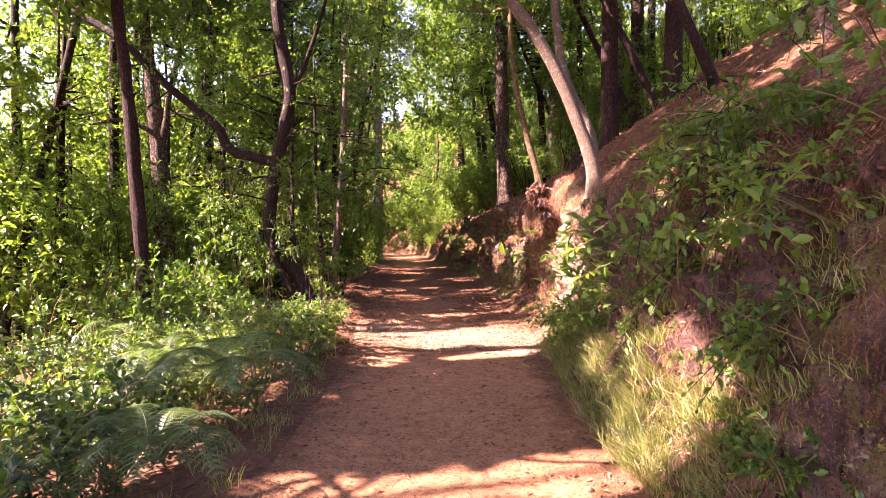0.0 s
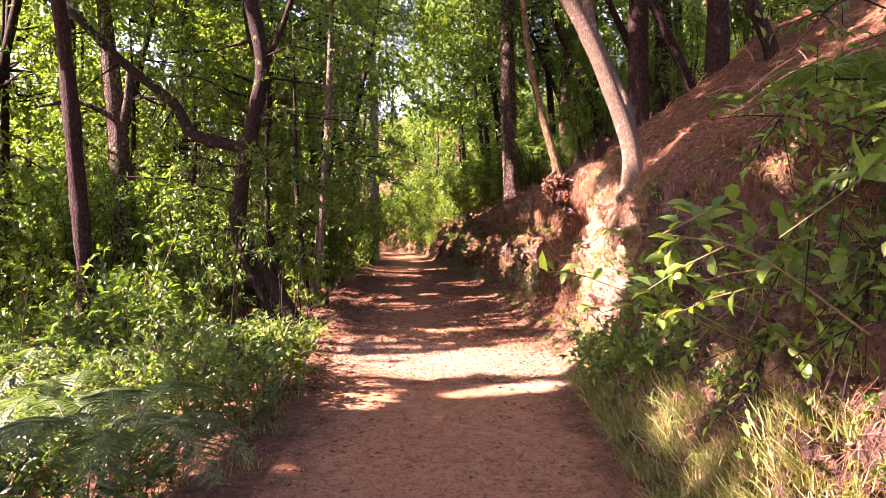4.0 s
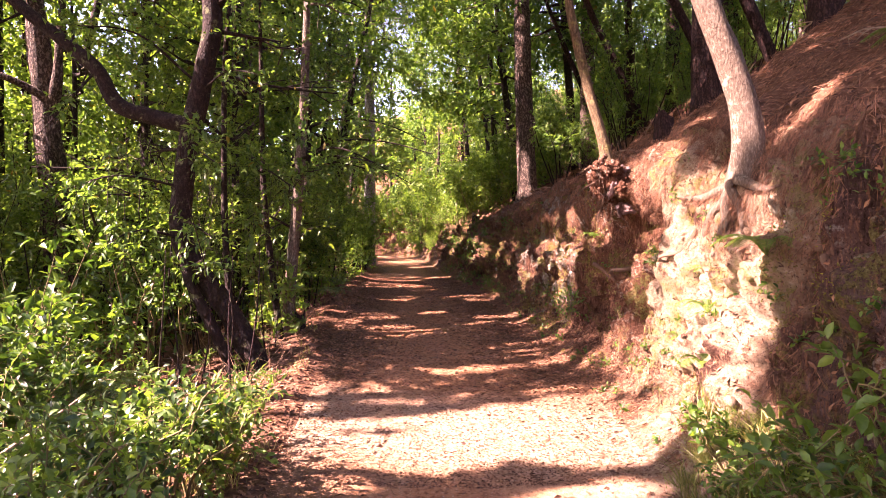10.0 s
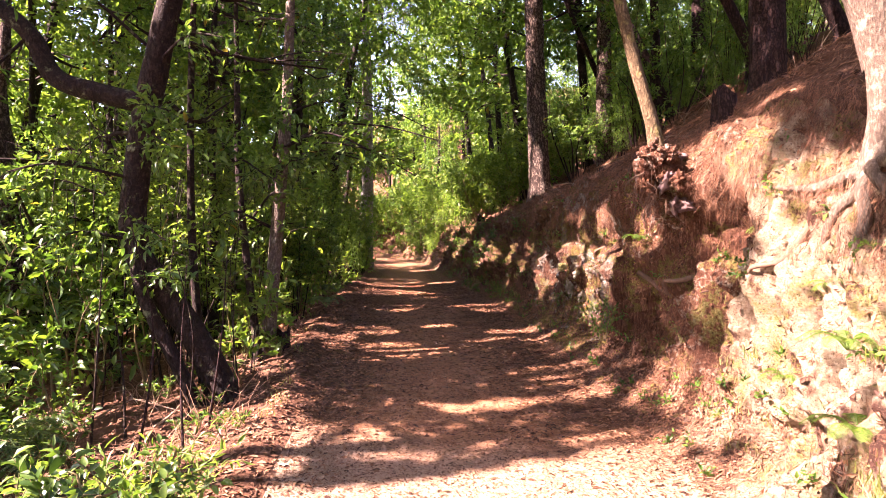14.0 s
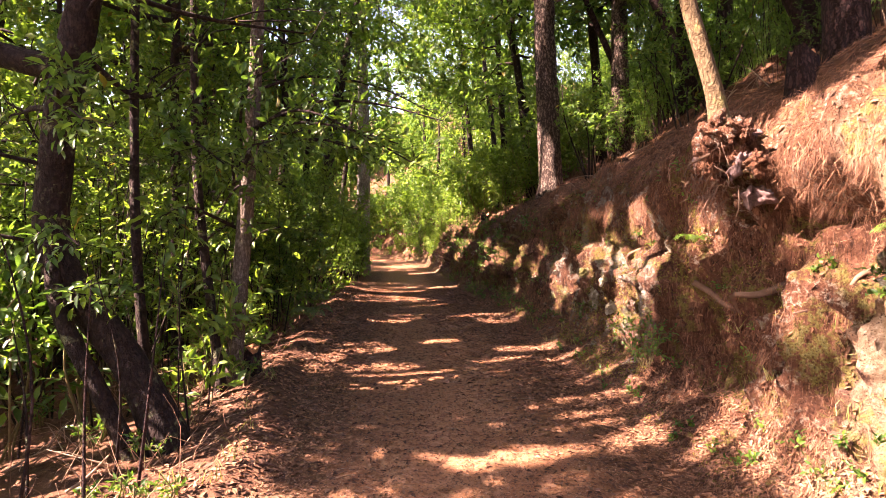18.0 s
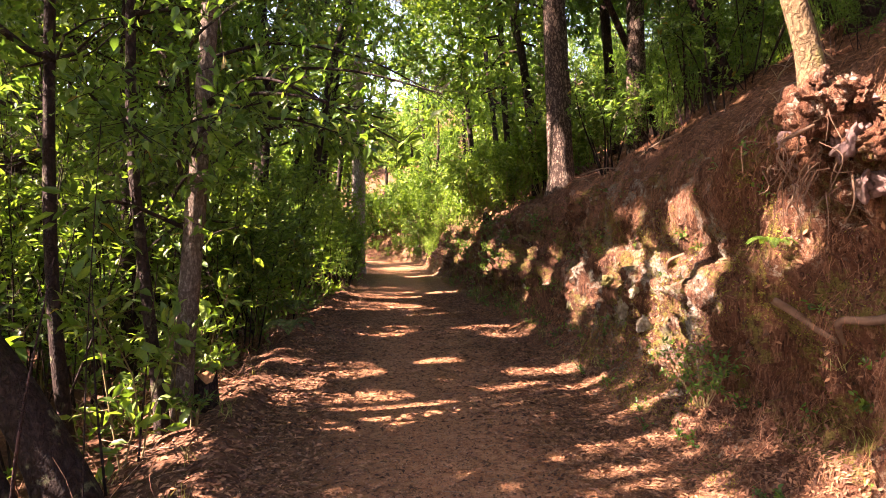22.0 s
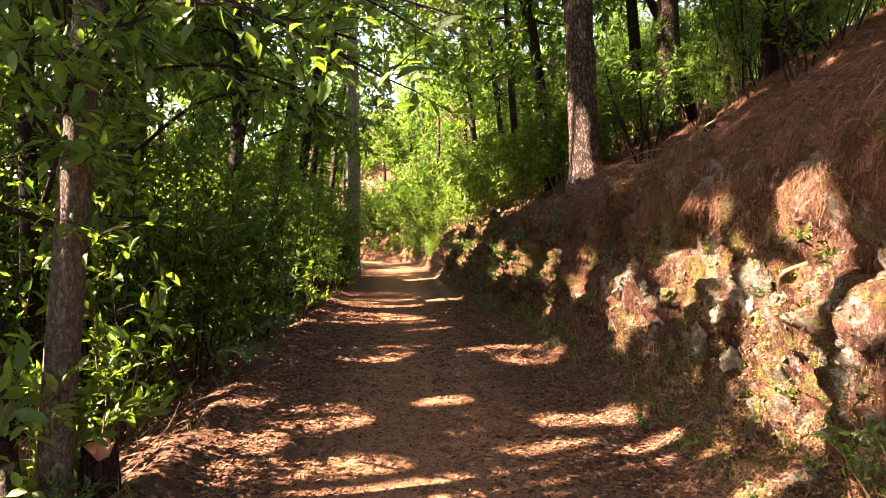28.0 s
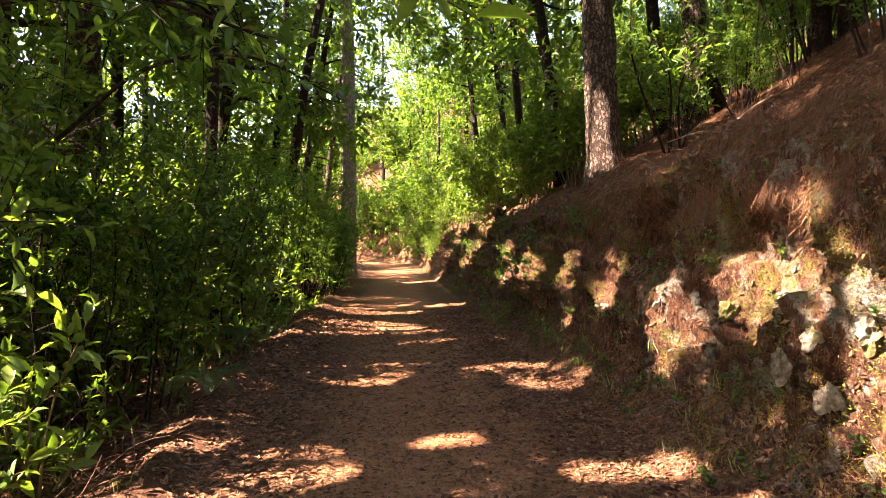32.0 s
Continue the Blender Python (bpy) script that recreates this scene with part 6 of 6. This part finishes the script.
y, s = rng.uniform(9, 20, 9000), rng.uniform(0, 0.9, 9000)
P, N = bank_at(y, s)
slivers(h, P + N * 0.008, unit(np.cross(N, rand_dirs(len(P))) + N * 0.15), 0.13, 0.0026)
y, s = rng.uniform(8.5, 19.5, 560), 3.2 - 2.5 * rng.uniform(0, 1, 560) ** 1.7
s = np.where(((y < 11.2) | ((y > 13.9) & (y < 17.0))) & (s < 2.0), 1.9 + 0.5 * s, s)
P, N = bank_at(y, s)
P = np.repeat(P + N * 0.04, 90, 0) + rng.normal(size=(560 * 90, 3)) * [0.04, 0.07, 0.04]
slivers(h, P, unit(np.array([-0.35, -0.05, -1.0]) + rng.normal(size=(len(P), 3)) * 0.30), 0.14, 0.0012)
tagged(new("pine_needles", h.mesh("pine_needles", NEEDLE)), "dry brown pine needles draped over the bank", "needles", kind="stuff")


# ---- stones ----
def stone_mesh(name, seed, mat, rough=0.35, cuts=2, knobs=0.06, smooth=None):
    bm = bmesh.new()
    bmesh.ops.create_icosphere(bm, subdivisions=cuts, radius=1.0)
    V = np.array([v.co for v in bm.verts])
    d = 1 + rough * fbm(V * 1.3 + seed * 7.1, 3, seed) + 0.25 * rough * fbm(V * 4.0 + seed, 2, seed + 5)
    d = np.clip(d, 0.35, 1.0 + knobs * rough)
    for v, q in zip(bm.verts, V * d[:, None] * [1.0, 0.85, 0.7]):
        v.co = q
    me = bpy.data.meshes.new(name)
    bm.to_mesh(me)
    bm.free()
    me.materials.append(mat)
    for p in me.polygons:
        p.use_smooth = rough < 0.7 if smooth is None else smooth
    return me


bank = bpy.data.objects["bank"]
rocks = [stone_mesh("rock", k, ROCK, 1.3, 3, 0.5) for k in range(5)]
ry = np.concatenate([rng.uniform(13.4, 16.2, 12), rng.uniform(8.4, 11.4, 22), rng.uniform(16.2, 20, 10)])
rs = np.concatenate([rng.uniform(0.35, 1.45, 12), rng.uniform(1.75, 2.35, 22), rng.uniform(0.6, 1.4, 10)])
P, N = bank_at(ry, rs)
for k in range(len(ry)):
    r = rng.uniform(0.025, 0.06)
    ob = part("rock", rocks[k % 5], bank)
    q = Vector(N[k]).to_track_quat("Z", "Y") @ Euler((rng.uniform(-0.4, 0.4), rng.uniform(-0.4, 0.4), rng.uniform(0, 6))).to_quaternion()
    ob.matrix_basis = Matrix.LocRotScale(Vector(P[k] - N[k] * r * 0.5), q, Vector((r * rng.uniform(0.7, 1.2), r * 1.3, r * rng.uniform(0.6, 0.9))))
wall_y, wall_s = rng.uniform(13.9, 16.9, 24), rng.uniform(0.75, 1.7, 24)
P, N = bank_at(wall_y, wall_s)
for k in range(len(wall_y)):
    r = rng.uniform(0.03, 0.065)
    ob = part("rock", rocks[k % 5], bank)
    down = Vector((0.18, rng.uniform(-0.15, 0.15), 1.0)).to_track_quat("Z", "Y")
    ob.matrix_basis = Matrix.LocRotScale(Vector(P[k] - N[k] * r * 0.6), down @ Euler((0, 0, rng.uniform(0, 6))).to_quaternion(), Vector((r * 0.8, r * 1.4, r * rng.uniform(1.5, 2.8))))
clod = [stone_mesh("clod", k + 20, BANK, 0.5) for k in range(4)]
cy, cs = rng.uniform(4.0, 19, 220), np.concatenate([rng.uniform(0.05, 0.5, 80), rng.uniform(0.5, 2.5, 140)])
P, N = bank_at(cy, cs)
for k in range(len(cy)):
    r = rng.uniform(0.015, 0.06)
    ob = part("clod", clod[k % 4], bank)
    ob.matrix_basis = Matrix.LocRotScale(Vector(P[k] + N[k] * r * 0.1), Euler(rng.uniform(0, 6, 3)), Vector((r, r, r)))
peb = [stone_mesh("pebble", k + 40, plain_material("brown_pebble", (0.10, 0.05, 0.035), (0.26, 0.17, 0.12), 30.0), 0.3, 1) for k in range(3)]
spots = [(-0.72, 9.77, 0.032), (-0.19, 14.65, 0.022), (1.05, 4.2, 0.03), (-0.4, 8.6, 0.018)]
for k in range(44):
    y = rng.uniform(4, 20)
    spots.append((rng.uniform(left_x(y) + 0.2, right_x(y) - 0.1), y, rng.uniform(0.006, 0.016)))
for k, (x, y, r) in enumerate(spots):
    ob = new("pebble", peb[k % 3])
    ob.matrix_basis = Matrix.LocRotScale(Vector((x, y, ground_z(x, y) + r * 0.3)), Euler((0, 0, rng.uniform(0, 6))), Vector((r, r, r)))
    tagged(ob, "small brown pebble lying on the trail", "pebble", "pebbles of the trail")

# ---- roots, stumps, dead wood ----
clod_root = thing("root_clod", (2.08, 12.45, 2.85), "overhanging root clod with torn hanging roots", "roots")
lumps = [stone_mesh("lump", k + 60, CLAY if k == 0 else BANK, 1.5, 4, 0.5, True) for k in range(6)]
for k in range(60):
    a = rand_dirs(1)[0] * rng.uniform(0.5, 1.0)
    a = np.array([0.28, 0.36, 0.46]) * a + [0.06 - 0.16 * a[2], 0, 0]
    r = rng.uniform(0.045, 0.11)
    ob = part("lump", lumps[k % 6], clod_root)
    ob.matrix_basis = Matrix.LocRotScale(Vector(a), Euler(rng.uniform(0, 6, 3)), Vector((r, r * rng.uniform(0.5, 1.0), r * rng.uniform(0.8, 1.5))))
for k in range(46):
    a = np.array([rng.uniform(-0.34, -0.05), rng.uniform(-0.36, 0.3), rng.uniform(-0.35, 0.15)])
    b = a + [rng.uniform(-0.10, 0.04), rng.uniform(-0.16, 0.16), rng.uniform(-0.34, -0.08)]
    h = Heap()
    m = (a + b) / 2 + rng.normal(size=3) * 0.05
    r0 = rng.uniform(0.002, 0.006) if k > 6 else rng.uniform(0.008, 0.014)
    add_tube(h, spline([a, m, b], 9), np.linspace(r0, 0.002, 9), 5, 0.3, (20, 8), k)
    part("root", h.mesh("root", ROOT, True), clod_root)


def make_root(pts, r0, label):
    Q = spline(pts, 16)
    top = thing("root", Q[0], label, "root", "bare roots of the bank")
    h = Heap()
    add_tube(h, Q - Q[0], np.linspace(r0, r0 * 0.3, 16), 7, 0.35, (18, 7), int(r0 * 1000))
    part("main_root", h.mesh("main_root", ROOT, True), top)


for y, s, dy, ds, r in ((9.3, 2.2, -0.7, -0.5, 0.035), (10.2, 2.2, 0.5, -0.6, 0.03), (12.1, 1.7, 0.5, -0.35, 0.035), (8.4, 2.0, -0.6, -0.3, 0.04), (11.2, 2.0, 0.4, -0.5, 0.025), (12.9, 1.6, -0.5, -0.2, 0.03), (7.4, 1.9, -0.3, -0.7, 0.03), (9.9, 2.3, 0.15, -0.8, 0.04), (14.6, 1.9, 0.4, -0.5, 0.02)):
    t = np.linspace(0, 1, 5)
    P, N = bank_at(y + dy * t, s + ds * t)
    P = P + N * (0.006 + 0.02 * np.sin(t * 3.1))[:, None] + rng.normal(size=(5, 3)) * 0.012
    make_root(P, r, "bare weathered root lying on the bank")


def make_stump(at, r, hgt, label):
    top = thing("stump", at, label, "stump")
    h = Heap()
    ang = np.linspace(0, 2 * math.pi, 18, endpoint=False)
    zs = np.linspace(0, 1, 7)
    rim = 0.75 + 0.5 * vnoise(np.stack([np.cos(ang) * 2, np.sin(ang) * 2, ang * 0], -1), 3)
    V = np.array([[[r * (1.25 - 0.3 * z) * math.cos(a) * (1 + 0.12 * math.sin(5 * a)), r * (1.25 - 0.3 * z) * math.sin(a) * (1 + 0.12 * math.sin(5 * a)), hgt * z * m - 0.08 * (1 - z)] for a, m in zip(ang, rim)] for z in zs])
    i, j = np.meshgrid(np.arange(6), np.arange(18), indexing="ij")
    h.add(V.reshape(-1, 3), np.stack([i * 18 + j, i * 18 + (j + 1) % 18, (i + 1) * 18 + (j + 1) % 18, (i + 1) * 18 + j], -1).reshape(-1, 4))
    part("body", h.mesh("body", BARK_RED, False), top)
    h = Heap()
    c = np.array([[0, 0, hgt * 0.72]])
    T = V[-1] * [0.97, 0.97, 1.0] - [0, 0, 0.01]
    h.add(np.concatenate([T, c]), np.array([[q, (q + 1) % 18, 18] for q in range(18)]))
    part("broken_top", h.mesh("broken_top", CUT), top, "splintered reddish broken wood")


make_stump((2.95, 12.85, ground_z(2.95, 12.85) - 0.03), 0.12, 0.34, "broken reddish stump on the lip of the bank")
make_stump((-2.56, 14.45, ground_z(-2.56, 14.45)), 0.10, 0.32, "cut reddish stump beside a young tree")
make_stump((2.9, 17.7, ground_z(2.9, 17.7)), 0.11, 0.2, "dark rotten stump on the slope")
make_stump((1.05, 25.8, ground_z(1.05, 25.8)), 0.12, 0.35, "dark stump at the top of the bank")


def make_stick(pts, r, label="dead grey branch lying among the leaves"):
    Q = spline(pts, 12)
    top = thing("fallen_branch", Q[0], label, "branch", "dead branches")
    h = Heap()
    add_tube(h, Q - Q[0], np.linspace(r, r * 0.5, 12), 6, 0.2, (30, 6), int(r * 999))
    for k in (4, 7, 9):
        e = Q[k] + rand_dirs(1)[0] * 0.28
        add_tube(h, spline([Q[k], (Q[k] + e) / 2 + [0, 0, 0.02], e], 5) - Q[0], np.linspace(r * 0.5, 0.002, 5), 4)
    part("wood", h.mesh("wood", TWIG, True), top)


make_stick([(-3.3, 8.3, 0.5), (-2.95, 8.6, 0.8), (-2.75, 8.9, 1.0)], 0.016)
for k in range(26):
    y = rng.uniform(9, 21)
    d = rng.uniform(0.5, 2.4)
    p, _ = left_at(y, d)
    q = rand_dirs(1)[0] * [0.6, 0.6, 0.25]
    q[2] = abs(q[2]) + 0.03
    make_stick([p[0] + [0, 0, 0.02], p[0] + q * 0.5 + rng.normal(size=3) * 0.04, p[0] + q], rng.uniform(0.005, 0.014))
for k in range(34):
    y, s = rng.uniform(6, 21), rng.uniform(2.7, 6.0)
    p, n = bank_at(y, s)
    q = unit(np.cross(n[0], rand_dirs(1)[0])) * rng.uniform(0.4, 1.0)
    make_stick([p[0] + n[0] * 0.02, p[0] + q * 0.5 + n[0] * 0.09, p[0] + q + n[0] * 0.05], rng.uniform(0.006, 0.016), "dead brown branch lying on the needle slope")
# thin bare stems in the undergrowth
for k in range(40):
    y = rng.uniform(10.5, 24)
    d = rng.uniform(0.6, 2.6)
    p, _ = left_at(y, d)
    hgt = rng.uniform(1.0, 2.6)
    Q = spline([p[0] - [0, 0, 0.05], p[0] + [rng.uniform(-0.2, 0.2), rng.uniform(-0.2, 0.2), hgt * 0.5], p[0] + [rng.uniform(-0.45, 0.3), rng.uniform(-0.3, 0.3), hgt]], 10)
    top = thing("bare_stem", Q[0], "thin bare stem rising from the undergrowth", "stem", "bare stems")
    h = Heap()
    add_tube(h, Q - Q[0], np.linspace(rng.uniform(0.006, 0.016), 0.003, 10), 5, 0.15, (30, 5), k)
    part("shoot", h.mesh("shoot", BARK_RED if k % 2 else BARK_LAUREL, True), top)

# moss and small herbs on the face of the bank
h = Heap()
y, s = np.concatenate([rng.uniform(2.2, 21, 8000), rng.uniform(12.8, 16.4, 5000)]), rng.uniform(0.15, 2.3, 13000)
k = fbm(np.stack([y * 1.5, s * 1.8, y * 0], -1), 3, 151) + 0.45 * np.exp(-((y - 14.9) / 1.4) ** 2) + 0.3 * np.exp(-((y - 3.4) / 0.9) ** 2) > 0.26
P, N = bank_at(y[k], s[k])
P = np.repeat(P, 5, 0) + rng.normal(size=(len(P) * 5, 3)) * 0.02
leaves(h, P, unit(np.repeat(N, 5, 0) + rand_dirs(len(P)) * 0.8), rand_dirs(len(P), 0.5), rng.uniform(0.012, 0.03, len(P)), 0.008)
tagged(new("moss", h.mesh("moss", plain_material("yellow_moss", (0.09, 0.085, 0.012), (0.27, 0.25, 0.05), 9.0, 0.9, True, 0.1, 0.2))), "yellow-green moss clinging to the bank", "moss", kind="stuff")
h = Heap()
y, s = np.concatenate([rng.uniform(3.5, 24, 300), rng.uniform(2.2, 6.5, 120)]), rng.uniform(0.1, 2.6, 420)
P, N = bank_at(y, s)
twig_leaves(h, np.repeat(P, 4, 0), unit(np.repeat(N, 4, 0) * 0.5 + rand_dirs(len(P) * 4) * 0.7 + [0, 0, 0.5]), rng.uniform(0.06, 0.16, len(P) * 4), 5, 0.045, 0.5, fine=True, gaps=False)
tagged(new("small_herbs", h.mesh("small_herbs", LEAF_SHRUB)), "small green herbs growing out of the bank", "herbs", kind="stuff")

# dry stems and fallen twigs under the thicket
h = Heap()
for k in range(420):
    y, d = rng.uniform(10.5, 21), rng.uniform(0.45, 2.6)
    p, _ = left_at(y, d)
    q = rand_dirs(1)[0] * rng.uniform(0.2, 0.7) * [1, 1, 0.9]
    q[2] = abs(q[2]) + 0.05
    add_tube(h, spline([p[0] - [0, 0, 0.03], p[0] + q * 0.5 + rng.normal(size=3) * 0.05, p[0] + q], 5), np.linspace(rng.uniform(0.003, 0.007), 0.0015, 5), 3, cap=False)
tagged(new("dry_brush", h.mesh("dry_brush", plain_material("dry_red_stem", (0.12, 0.055, 0.035), (0.36, 0.22, 0.14), 9.0, 0.85, True))), "dry reddish stems and twigs under the thicket", "brush", kind="stuff")
h = Heap()
y, u = rng.uniform(3, 24, 420), rng.uniform(0, 1, 420)
P, N = on_grid("trail", y, u * (len(trail_u) - 1))
for k in range(420):
    d = unit(np.cross(N[k], rand_dirs(1)[0])) * rng.uniform(0.05, 0.2)
    add_tube(h, spline([P[k] + N[k] * 0.004, P[k] + d * 0.5 + N[k] * 0.012, P[k] + d + N[k] * 0.005], 4), np.linspace(0.003, 0.0015, 4), 3, cap=False)
tagged(new("twigs", h.mesh("twigs", TWIG)), "small dead twigs scattered on the trail", "twigs", kind="stuff")
